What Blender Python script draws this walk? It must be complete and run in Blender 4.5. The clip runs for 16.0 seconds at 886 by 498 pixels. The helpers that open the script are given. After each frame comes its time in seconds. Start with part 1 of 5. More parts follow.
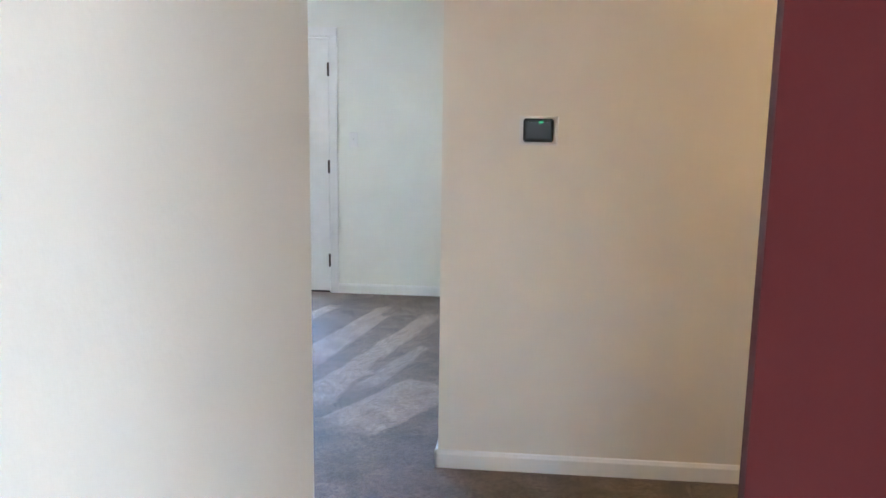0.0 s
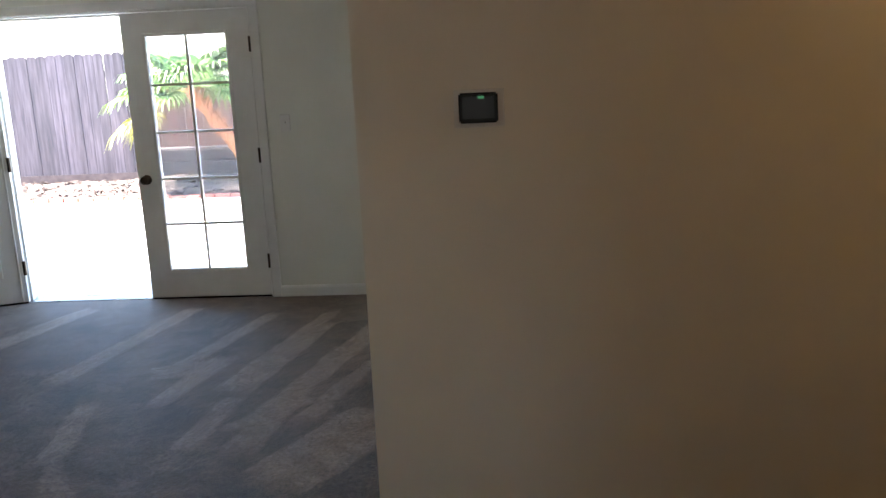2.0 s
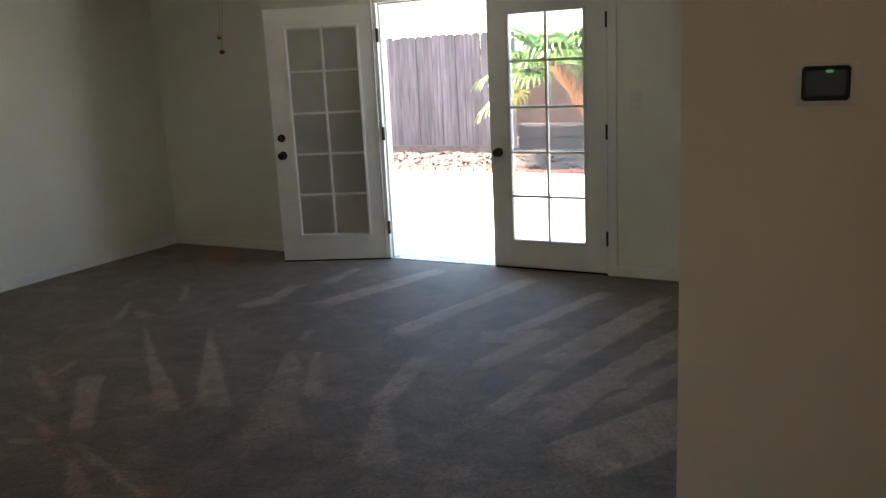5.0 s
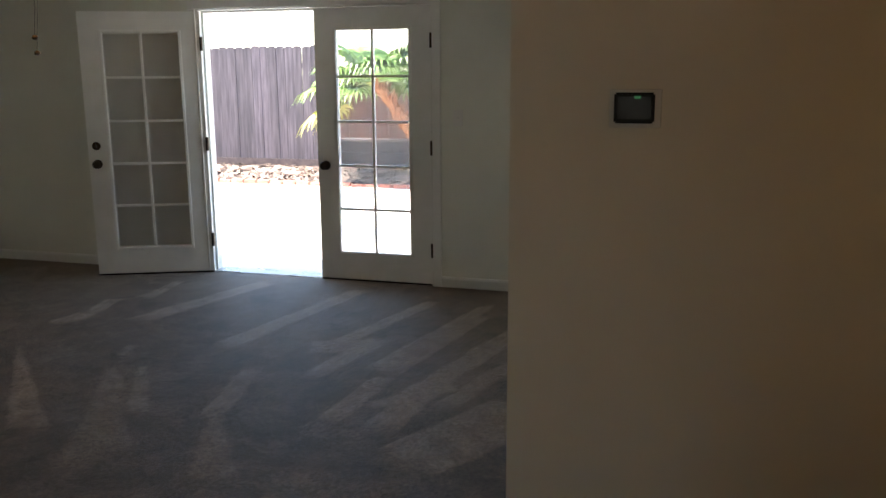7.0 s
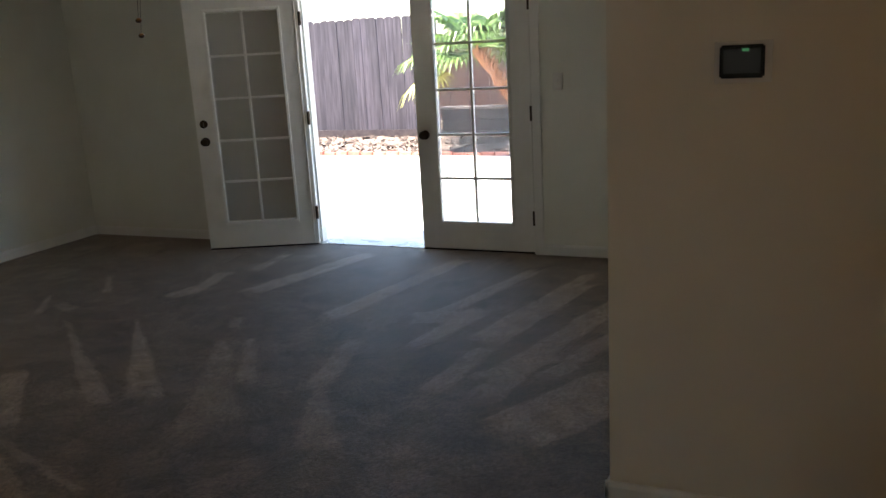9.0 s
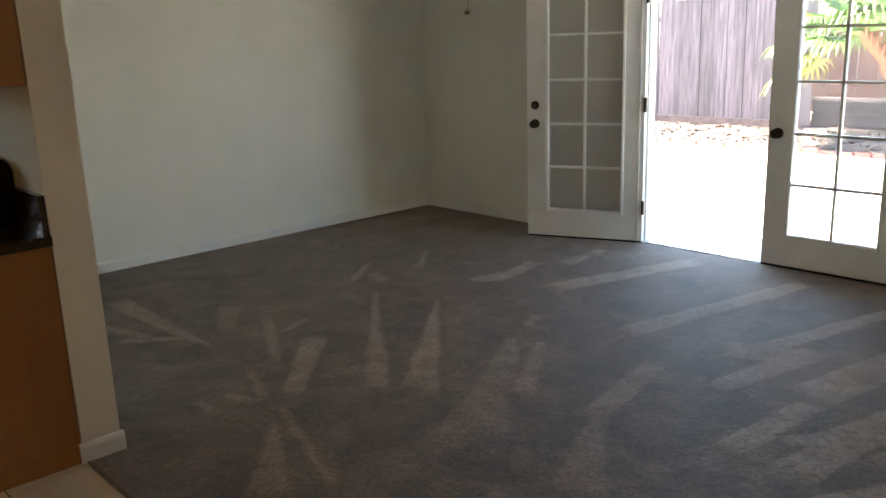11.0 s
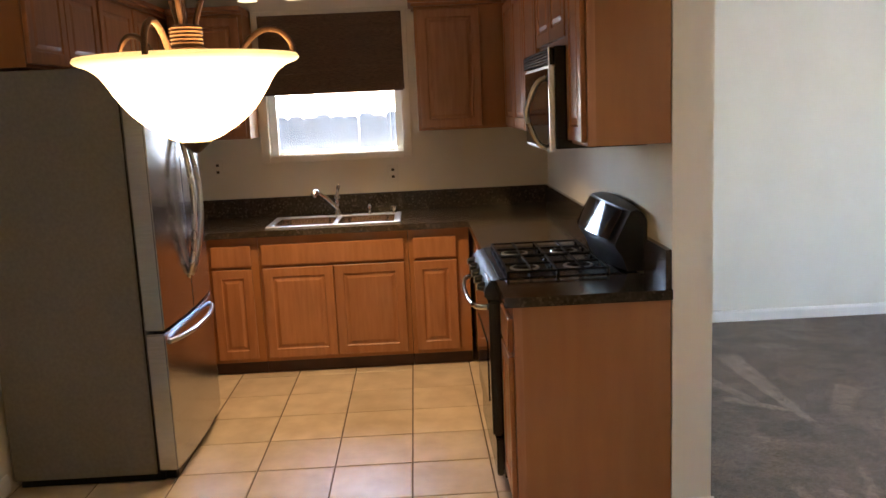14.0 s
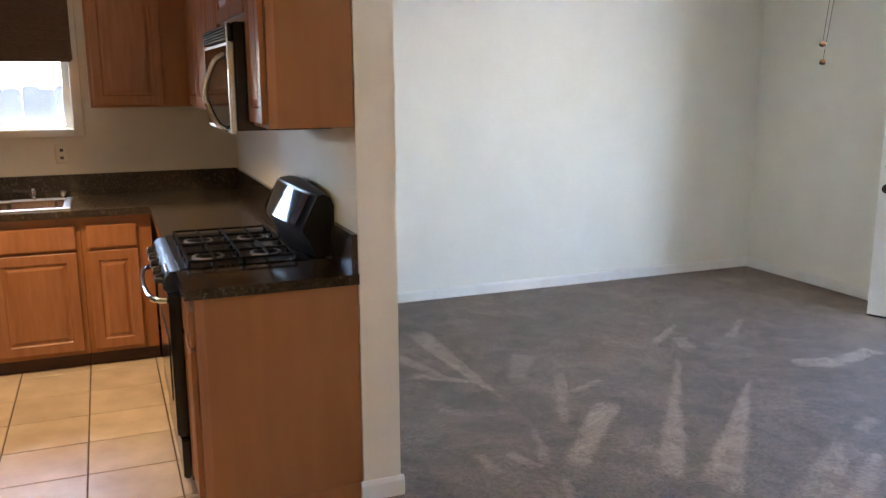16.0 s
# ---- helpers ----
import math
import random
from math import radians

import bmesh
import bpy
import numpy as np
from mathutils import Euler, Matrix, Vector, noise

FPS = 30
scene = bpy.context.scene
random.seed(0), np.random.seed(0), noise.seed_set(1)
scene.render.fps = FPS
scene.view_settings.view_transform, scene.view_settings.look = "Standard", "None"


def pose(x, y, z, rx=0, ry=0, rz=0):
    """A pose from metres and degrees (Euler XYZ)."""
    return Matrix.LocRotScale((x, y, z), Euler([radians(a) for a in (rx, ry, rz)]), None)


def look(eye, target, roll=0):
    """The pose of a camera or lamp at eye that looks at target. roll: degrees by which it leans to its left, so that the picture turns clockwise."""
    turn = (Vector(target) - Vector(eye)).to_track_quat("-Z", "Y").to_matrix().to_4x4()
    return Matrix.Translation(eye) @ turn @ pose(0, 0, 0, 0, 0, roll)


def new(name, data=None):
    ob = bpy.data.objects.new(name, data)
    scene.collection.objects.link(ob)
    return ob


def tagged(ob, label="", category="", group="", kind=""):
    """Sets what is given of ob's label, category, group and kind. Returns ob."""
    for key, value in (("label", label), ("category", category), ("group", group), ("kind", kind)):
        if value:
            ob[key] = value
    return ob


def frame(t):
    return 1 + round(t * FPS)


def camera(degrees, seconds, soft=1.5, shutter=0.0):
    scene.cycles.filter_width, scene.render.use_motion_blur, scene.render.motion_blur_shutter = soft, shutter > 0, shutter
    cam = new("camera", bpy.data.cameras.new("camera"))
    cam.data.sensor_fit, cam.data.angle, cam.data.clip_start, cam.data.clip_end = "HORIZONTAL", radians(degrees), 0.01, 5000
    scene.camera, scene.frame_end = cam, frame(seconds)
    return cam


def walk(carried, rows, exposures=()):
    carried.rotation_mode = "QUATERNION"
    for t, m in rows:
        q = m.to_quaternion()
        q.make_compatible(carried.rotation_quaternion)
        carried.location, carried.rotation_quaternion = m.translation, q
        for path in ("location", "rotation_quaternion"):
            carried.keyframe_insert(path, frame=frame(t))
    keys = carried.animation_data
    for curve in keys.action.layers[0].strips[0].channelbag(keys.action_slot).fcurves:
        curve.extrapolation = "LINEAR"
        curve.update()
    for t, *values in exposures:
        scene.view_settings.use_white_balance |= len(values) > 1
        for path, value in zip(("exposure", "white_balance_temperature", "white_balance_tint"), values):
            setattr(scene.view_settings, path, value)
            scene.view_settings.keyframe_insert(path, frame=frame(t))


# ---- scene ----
cam = camera(55.6, 16.0)
PATH = [
    (0, (0.071, -0.002, 1.569), (-0.117, 1.959, 1.22), 0.8),
    (0.5, (0.073, 0.203, 1.579), (-0.046, 2.159, 1.176), 1.0),
    (1, (0.15, 0.383, 1.576), (0.048, 2.352, 1.238), -1.3),
    (1.5, (0.192, 0.557, 1.58), (0.107, 2.508, 1.147), -2.3),
    (2, (0.17, 0.783, 1.584), (0.037, 2.733, 1.16), -2.6),
    (2.5, (0.164, 0.958, 1.576), (-0.165, 2.879, 1.125), -1.7),
    (3, (0.293, 1.085, 1.566), (-0.435, 2.905, 1.171), -0.4),
    (3.5, (0.365, 1.09, 1.544), (-0.6175, 2.765, 1.071), -1.8),
    (6, (0.26, 0.777, 1.567), (-0.592, 2.542, 1.17), -5.0),
    (6.5, (0.264, 0.804, 1.56), (-0.388, 2.641, 1.113), -2.0),
    (7, (0.269, 0.755, 1.56), (-0.269, 2.637, 1.152), -0.3),
    (7.5, (0.285, 0.765, 1.572), (-0.159, 2.677, 1.19), -0.4),
    (8, (0.284, 0.784, 1.568), (-0.164, 2.692, 1.166), -0.9),
    (10.5, (0.27, 1.146, 1.539), (-1.095, 2.513, 1.02), -3.7),
    (11, (0.186, 1.339, 1.566), (-1.24, 2.652, 1.074), -1.9),
    (11.5, (0.135, 1.508, 1.599), (-1.468, 2.606, 1.125), -3.7),
    (12, (0.167, 1.643, 1.606), (-1.648, 2.373, 1.194), -1.1),
    (12.5, (0.152, 1.671, 1.592), (-1.761, 2.001, 1.113), -1.7),
    (13, (0.128, 1.635, 1.593), (-1.818, 1.68, 1.132), -1.7),
    (13.5, (0.074, 1.505, 1.614), (-1.889, 1.413, 1.243), -2.6),
    (14, (0.031, 1.392, 1.615), (-1.939, 1.445, 1.278), -2.6),
    (14.5, (-0.004, 1.349, 1.632), (-1.982, 1.478, 1.366), -1.9),
    (15, (-0.006, 1.353, 1.644), (-1.979, 1.602, 1.425), -1.3),
    (15.5, (-0.035, 1.384, 1.624), (-1.958, 1.822, 1.29), -1.2),
    (16, (-0.05, 1.477, 1.609), (-1.87, 2.206, 1.214), -0.3),
]
EXPOSURES = [(0, 5.4, 5350, 8), (0.5, 5.2, 5150, 8), (1.0, 4.75, 5150, 8), (1.5, 3.85, 5950, 9), (2, 3.4, 6300, 9), (3, 3.4, 6750, 7), (3.5, 3.3, 6950, 6), (6, 2.9, 7050, 7), (7, 2.8, 6900, 8), (8, 2.65, 6850, 8), (10.5, 3.0, 6900, 7), (11, 3.58, 7150, 7), (11.5, 3.75, 7000, 9), (12, 4.9, 6600, 11), (13, 4.9, 6350, 12), (14, 4.85, 6300, 12), (15, 4.9, 6200, 12), (16, 5.05, 5950, 12)]
walk(cam, [(t, look(eye, target, roll)) for t, eye, target, roll in PATH], EXPOSURES)

# ---- world and sun ----
SUN_EL, SUN_AZ = radians(62), radians(250)
world = bpy.data.worlds.new("sky")
scene.world = world
world.use_nodes = True
sky = world.node_tree.nodes.new("ShaderNodeTexSky")
sky.sky_type, sky.sun_disc = "NISHITA", False
sky.sun_elevation, sky.sun_rotation = SUN_EL, SUN_AZ
world.node_tree.links.new(sky.outputs[0], world.node_tree.nodes["Background"].inputs[0])
world.node_tree.nodes["Background"].inputs[1].default_value = 0.15
sun = new("sun", bpy.data.lights.new("sun", "SUN"))
sun.data.energy, sun.data.angle, sun.data.color = 5.0, radians(0.5), (1.0, 0.95, 0.88)
sun_way = Vector((math.sin(SUN_AZ) * math.cos(SUN_EL), math.cos(SUN_AZ) * math.cos(SUN_EL), math.sin(SUN_EL)))
sun.matrix_world = look(sun_way * 30, (0, 0, 0))


def lamp(name, kind, at, energy, colour, size=0.05, target=None, cone=110):
    light = bpy.data.lights.new(name, kind)
    light.energy, light.color = energy, colour
    if kind == "SPOT":
        light.spot_size, light.spot_blend, light.shadow_soft_size = radians(cone), 0.6, size
    else:
        light.shadow_soft_size = size
    ob = new(name, light)
    ob.matrix_world = look(at, target or (at[0] + 0.001, at[1], at[2] - 1))
    return ob


window_sky = bpy.data.lights.new("window_sky", "AREA")
window_sky.shape, window_sky.size, window_sky.size_y = "RECTANGLE", 0.78, 0.36
window_sky.energy, window_sky.color = 0.14, (0.74, 0.87, 1.0)
new("window_sky", window_sky).matrix_world = look((-5.80, 0.85, 1.53), (-4.80, 0.95, 1.50))

# ---- materials ----
def surface(name, dark, light, scale=8.0, rough=0.6, metal=0.0, stretch=(1, 1, 1), bump=0.1, bump_scale=120.0,
            big=0.12, vary=0.0, emit=None, strength=0.0, coat=0.0, detail=4.0, gloss_vary=0.08, reach=0.002, spec=0.5):
    """Two colours mixed by fine noise, darkened or lightened by a broad one; fine bump; roughness that varies."""
    m = bpy.data.materials.new(name)
    m.use_nodes = True
    nt = m.node_tree
    n, l = nt.nodes, nt.links
    b = n["Principled BSDF"]
    coord, mp, info = n.new("ShaderNodeTexCoord"), n.new("ShaderNodeMapping"), n.new("ShaderNodeObjectInfo")
    shift = n.new("ShaderNodeVectorMath")
    shift.operation = "SCALE"
    comb = n.new("ShaderNodeCombineXYZ")
    for i in range(3):
        l.new(info.outputs["Random"], comb.inputs[i])
    l.new(comb.outputs[0], shift.inputs[0])
    shift.inputs["Scale"].default_value = 7.0
    l.new(coord.outputs["Object"], mp.inputs[0])
    l.new(shift.outputs[0], mp.inputs["Location"])
    mp.inputs["Scale"].default_value = stretch
    fine, broad, tiny = n.new("ShaderNodeTexNoise"), n.new("ShaderNodeTexNoise"), n.new("ShaderNodeTexNoise")
    for node, s, d in ((fine, scale, detail), (broad, max(scale * 0.12, 0.7), 2.0), (tiny, bump_scale, 3.0)):
        l.new(mp.outputs[0], node.inputs["Vector"])
        node.inputs["Scale"].default_value, node.inputs["Detail"].default_value = s, d
    ramp = n.new("ShaderNodeValToRGB")
    ramp.color_ramp.elements[0].position, ramp.color_ramp.elements[1].position = 0.3, 0.7
    ramp.color_ramp.elements[0].color, ramp.color_ramp.elements[1].color = (*dark, 1), (*light, 1)
    l.new(fine.outputs[0], ramp.inputs[0])
    lift = n.new("ShaderNodeMapRange")
    lift.inputs["From Min"].default_value, lift.inputs["From Max"].default_value = 0.25, 0.75
    lift.inputs["To Min"].default_value, lift.inputs["To Max"].default_value = 1 - big, 1 + big
    l.new(broad.outputs[0], lift.inputs[0])
    own = n.new("ShaderNodeMapRange")
    own.inputs["To Min"].default_value, own.inputs["To Max"].default_value = 1 - vary, 1 + vary
    l.new(info.outputs["Random"], own.inputs[0])
    both = n.new("ShaderNodeMath")
    both.operation = "MULTIPLY"
    l.new(lift.outputs[0], both.inputs[0])
    l.new(own.outputs[0], both.inputs[1])
    tint = n.new("ShaderNodeVectorMath")
    tint.operation = "SCALE"
    l.new(ramp.outputs[0], tint.inputs[0])
    l.new(both.outputs[0], tint.inputs["Scale"])
    l.new(tint.outputs[0], b.inputs["Base Color"])
    gl = n.new("ShaderNodeMapRange")
    gl.inputs["To Min"].default_value, gl.inputs["To Max"].default_value = max(rough - gloss_vary, 0.02), min(rough + gloss_vary, 1)
    l.new(broad.outputs[0], gl.inputs[0])
    l.new(gl.outputs[0], b.inputs["Roughness"])
    b.inputs["Metallic"].default_value = metal
    b.inputs["Specular IOR Level"].default_value = spec
    b.inputs["Coat Weight"].default_value = coat
    b.inputs["Coat Roughness"].default_value = 0.15
    if bump:
        bp = n.new("ShaderNodeBump")
        bp.inputs["Strength"].default_value, bp.inputs["Distance"].default_value = bump, reach
        l.new(tiny.outputs[0], bp.inputs["Height"])
        l.new(bp.outputs[0], b.inputs["Normal"])
    if emit:
        b.inputs["Emission Color"].default_value = (*emit, 1)
        b.inputs["Emission Strength"].default_value = strength
    return m


def dim_rim(m, low, high, full, rim):
    """The glass glows less towards its rim, away from the bulb."""
    n, l = m.node_tree.nodes, m.node_tree.links
    sep, rng = n.new("ShaderNodeSeparateXYZ"), n.new("ShaderNodeMapRange")
    l.new(n["Texture Coordinate"].outputs["Object"], sep.inputs[0])
    for key, value in (("From Min", low), ("From Max", high), ("To Min", full), ("To Max", rim)):
        rng.inputs[key].default_value = value
    l.new(sep.outputs["Z"], rng.inputs[0])
    l.new(rng.outputs[0], n["Principled BSDF"].inputs["Emission Strength"])


def glass(name, rough=0.0, tint=(1, 1, 1), haze_share=0.12):
    """Thin clear glass: mostly see-through, with a reflection that grows at a slant and a painted white haze."""
    m = bpy.data.materials.new(name)
    m.use_nodes = True
    n, l = m.node_tree.nodes, m.node_tree.links
    n.remove(n["Principled BSDF"])
    clear, shine, mix, fres = (n.new("ShaderNodeBsdfTransparent"), n.new("ShaderNodeBsdfGlossy"), n.new("ShaderNodeMixShader"), n.new("ShaderNodeFresnel"))
    clear.inputs[0].default_value = (*tint, 1)
    shine.inputs["Roughness"].default_value = rough
    fres.inputs["IOR"].default_value = 1.45
    l.new(fres.outputs[0], mix.inputs[0])
    l.new(clear.outputs[0], mix.inputs[1])
    l.new(shine.outputs[0], mix.inputs[2])
    # A white diffuse share paints a washed-out haze over the panes.
    white_haze, veil = n.new("ShaderNodeBsdfDiffuse"), n.new("ShaderNodeMixShader")
    white_haze.inputs[0].default_value, veil.inputs[0].default_value = (0.8, 0.8, 0.8, 1), haze_share
    l.new(mix.outputs[0], veil.inputs[1])
    l.new(white_haze.outputs[0], veil.inputs[2])
    l.new(veil.outputs[0], n["Material Output"].inputs[0])
    return m


WALL = surface("wall_paint", (0.74, 0.69, 0.59), (0.78, 0.73, 0.63), 3, 0.62, bump=0.25, bump_scale=90, big=0.03)
LIVING_WALL = surface("living_wall_paint", (0.75, 0.745, 0.665), (0.79, 0.785, 0.705), 3, 0.62, bump=0.25, bump_scale=90, big=0.03)
CEIL = surface("ceiling_paint", (0.77, 0.75, 0.70), (0.81, 0.79, 0.74), 4, 0.85, bump=0.6, bump_scale=60, big=0.03, reach=0.004)
TRIM = surface("white_trim_paint", (0.74, 0.73, 0.69), (0.80, 0.79, 0.76), 6, 0.35, bump=0.08, bump_scale=60, big=0.03)
STUCCO = surface("stucco", (0.50, 0.45, 0.37), (0.60, 0.55, 0.46), 20, 0.9, bump=0.8, bump_scale=50, reach=0.006)
GROUT = surface("grout", (0.10, 0.075, 0.05), (0.17, 0.13, 0.09), 30, 0.9, bump=0.4)
TILE = surface("ceramic_tile", (0.50, 0.40, 0.29), (0.66, 0.55, 0.42), 7, 0.34, bump=0.15, bump_scale=35, big=0.10, vary=0.05, gloss_vary=0.1)
WOOD = surface("maple_cabinet_wood", (0.31, 0.125, 0.048), (0.41, 0.18, 0.075), 9, 0.36, stretch=(4, 4, 0.45), bump=0.06, bump_scale=90, big=0.10, vary=0.05, coat=0.25)
WOOD_SIDE = surface("cabinet_side_veneer", (0.30, 0.120, 0.036), (0.335, 0.138, 0.043), 6, 0.42, stretch=(3, 3, 0.35), bump=0.04, bump_scale=80, big=0.07, coat=0.15)
# Toe kick wood, near black: the shade under the cabinets is in the colour.
WOOD_SHADED = surface("shaded_toe_kick_wood", (0.035, 0.012, 0.007), (0.06, 0.022, 0.012), 9, 0.5, stretch=(1, 1, 3), bump=0.05)
STEEL_DOOR = surface("polished_brushed_steel", (0.42, 0.43, 0.47), (0.50, 0.51, 0.55), 40, 0.20, 1.0, stretch=(0.3, 0.3, 8), bump=0.03, bump_scale=200, big=0.04, gloss_vary=0.03)
STEEL = surface("brushed_steel", (0.52, 0.53, 0.56), (0.62, 0.63, 0.66), 40, 0.36, 1.0, stretch=(0.3, 0.3, 8), bump=0.04, bump_scale=200, big=0.04)
GREY_SIDE = surface("grey_fridge_side", (0.15, 0.145, 0.13), (0.185, 0.178, 0.16), 60, 0.5, 0.25, bump=0.3, bump_scale=400, big=0.04)
RIM_STEEL = surface("bright_satin_steel", (0.68, 0.68, 0.70), (0.78, 0.78, 0.80), 30, 0.38, 1.0, bump=0.0, big=0.03)
CHROME = surface("chrome", (0.62, 0.62, 0.63), (0.7, 0.7, 0.7), 30, 0.12, 1.0, bump=0.0, big=0.03, gloss_vary=0.05)
SATIN = surface("satin_nickel_handle", (0.50, 0.49, 0.46), (0.58, 0.57, 0.54), 30, 0.28, 1.0, bump=0.0, big=0.03)
# Steel darkened so the dim inside of the sink bowls is in the colour.
BOWL_STEEL = surface("dimmed_bowl_steel", (0.30, 0.29, 0.28), (0.38, 0.37, 0.36), 40, 0.24, 1.0, bump=0.02, bump_scale=200, big=0.04)
OUTLET_DARK = surface("brown_socket_plastic", (0.06, 0.045, 0.03), (0.08, 0.06, 0.04), 10, 0.4, bump=0.0)
COOKTOP = surface("cooktop_enamel", (0.004, 0.004, 0.005), (0.008, 0.008, 0.009), 30, 0.22, bump=0.02, spec=0.22)
BLACK = surface("black_enamel", (0.006, 0.006, 0.007), (0.012, 0.012, 0.013), 30, 0.16, bump=0.03, big=0.05, gloss_vary=0.05)
BLACK_MATT = surface("black_cast_iron", (0.004, 0.004, 0.004), (0.007, 0.007, 0.007), 40, 0.45, bump=0.4, bump_scale=200, spec=0.12)
BLACK_GLASS = surface("black_glass", (0.008, 0.008, 0.010), (0.012, 0.012, 0.014), 10, 0.06, bump=0.0, gloss_vary=0.03)
SCREEN = surface("dark_screen", (0.010, 0.013, 0.015), (0.015, 0.019, 0.021), 10, 0.3, bump=0.0, gloss_vary=0.04, spec=0.25)
BRONZE = surface("dark_bronze", (0.035, 0.025, 0.018), (0.07, 0.05, 0.035), 30, 0.4, 0.9, bump=0.1)
COPPER = surface("copper_bronze_metal", (0.080, 0.043, 0.030), (0.12, 0.068, 0.048), 25, 0.5, 1.0, bump=0.05)
BLACK_HOOD = surface("black_hood_enamel", (0.004, 0.004, 0.005), (0.008, 0.008, 0.009), 30, 0.3, bump=0.02, spec=0.3)
DISPLAY_GLASS = surface("worn_black_glass", (0.008, 0.008, 0.010), (0.012, 0.012, 0.014), 10, 0.09, bump=0.0, gloss_vary=0.03)
BLACK_SATIN = surface("matt_black_plastic", (0.004, 0.004, 0.0045), (0.007, 0.007, 0.008), 30, 0.45, bump=0.03, spec=0.2)
RED = surface("red_door_paint", (0.032, 0.0025, 0.0028), (0.040, 0.0035, 0.0038), 8, 0.6, bump=0.1, bump_scale=60, spec=0.15)
PLASTIC = surface("white_plastic", (0.72, 0.70, 0.66), (0.76, 0.74, 0.70), 10, 0.4, bump=0.0)
BLIND = surface("woven_brown_shade", (0.080, 0.050, 0.032), (0.155, 0.102, 0.066), 30, 0.85, stretch=(1, 1, 9), bump=0.8, bump_scale=90, big=0.15, reach=0.003)
CONCRETE = surface("patio_concrete", (0.57, 0.565, 0.55), (0.68, 0.675, 0.66), 5, 0.85, bump=0.4, bump_scale=80, big=0.08)
FENCE = surface("weathered_fence_wood", (0.028, 0.023, 0.031), (0.076, 0.060, 0.074), 9, 0.85, stretch=(3, 3, 0.22), bump=0.6, bump_scale=60, big=0.2, vary=0.2, reach=0.004)
FENCE_GREY = surface("dark_grey_fence_wood", (0.016, 0.020, 0.027), (0.032, 0.039, 0.050), 9, 0.85, stretch=(3, 3, 0.35), bump=0.5, bump_scale=60, big=0.2, vary=0.25, reach=0.004)
FENCE_RED = surface("red_brown_fence_wood", (0.06, 0.026, 0.02), (0.12, 0.055, 0.042), 9, 0.85, stretch=(3, 3, 0.35), bump=0.5, bump_scale=60, big=0.2, vary=0.2, reach=0.004)
SOIL = surface("dry_soil", (0.10, 0.07, 0.06), (0.26, 0.195, 0.165), 9, 0.95, bump=0.8, bump_scale=30, big=0.2, reach=0.01)
MULCH = surface("bark_and_leaf_litter", (0.025, 0.017, 0.015), (0.13, 0.088, 0.075), 5, 0.95, bump=0.5, bump_scale=60, big=0.3)
BRICK = surface("red_edging_brick", (0.34, 0.11, 0.08), (0.50, 0.19, 0.14), 14, 0.9, bump=0.5, bump_scale=60, vary=0.2)
TRUNK = surface("palm_trunk_fibre", (0.20, 0.075, 0.03), (0.42, 0.18, 0.08), 14, 0.9, stretch=(1, 1, 3), bump=0.8, bump_scale=40, reach=0.01)
FROND = surface("palm_leaf", (0.09, 0.17, 0.035), (0.20, 0.32, 0.07), 4, 0.45, bump=0.1, vary=0.15)
FROND_DRY = surface("yellow_palm_leaf", (0.30, 0.30, 0.06), (0.42, 0.40, 0.10), 4, 0.5, bump=0.1, vary=0.15)
RAILWAY = surface("dark_sleeper_wood", (0.035, 0.024, 0.026), (0.07, 0.050, 0.050), 9, 0.9, bump=0.5, bump_scale=50)
# Paler than the sleepers: sun on the wall's top is in the colour.
SUNLIT_CAP = surface("sunlit_cap_timber", (0.16, 0.12, 0.11), (0.26, 0.20, 0.18), 9, 0.85, stretch=(0.3, 3, 3), bump=0.4, bump_scale=60, big=0.2)
PANE = glass("clear_glass", haze_share=0.16)
KITCHEN_PANE = glass("faint_haze_glass", haze_share=0.04)
SHADE_ON = surface("lit_frosted_glass", (0.8, 0.7, 0.5), (0.85, 0.75, 0.55), 10, 0.4, bump=0.0, emit=(1.0, 0.62, 0.22), strength=0.75)
SMALL_SHADE_ON = surface("lit_small_frosted_glass", (0.8, 0.75, 0.6), (0.85, 0.8, 0.65), 10, 0.4, bump=0.0, emit=(1.0, 0.74, 0.42), strength=0.065)
FAN_GLOBE_ON = surface("lit_amber_glass", (0.8, 0.6, 0.3), (0.85, 0.65, 0.35), 10, 0.4, bump=0.0, emit=(1.0, 0.50, 0.07), strength=0.22)
dim_rim(SHADE_ON, -0.80, -0.728, 0.85, 0.045)
FAN_WOOD = surface("fan_blade_wood", (0.05, 0.03, 0.02), (0.09, 0.055, 0.035), 9, 0.5, stretch=(1, 6, 1), bump=0.05)
PORCELAIN_LED = surface("green_display", (0.0, 0.05, 0.02), (0.0, 0.06, 0.03), 10, 0.3, bump=0.0, emit=(0.2, 1.0, 0.4), strength=0.02)


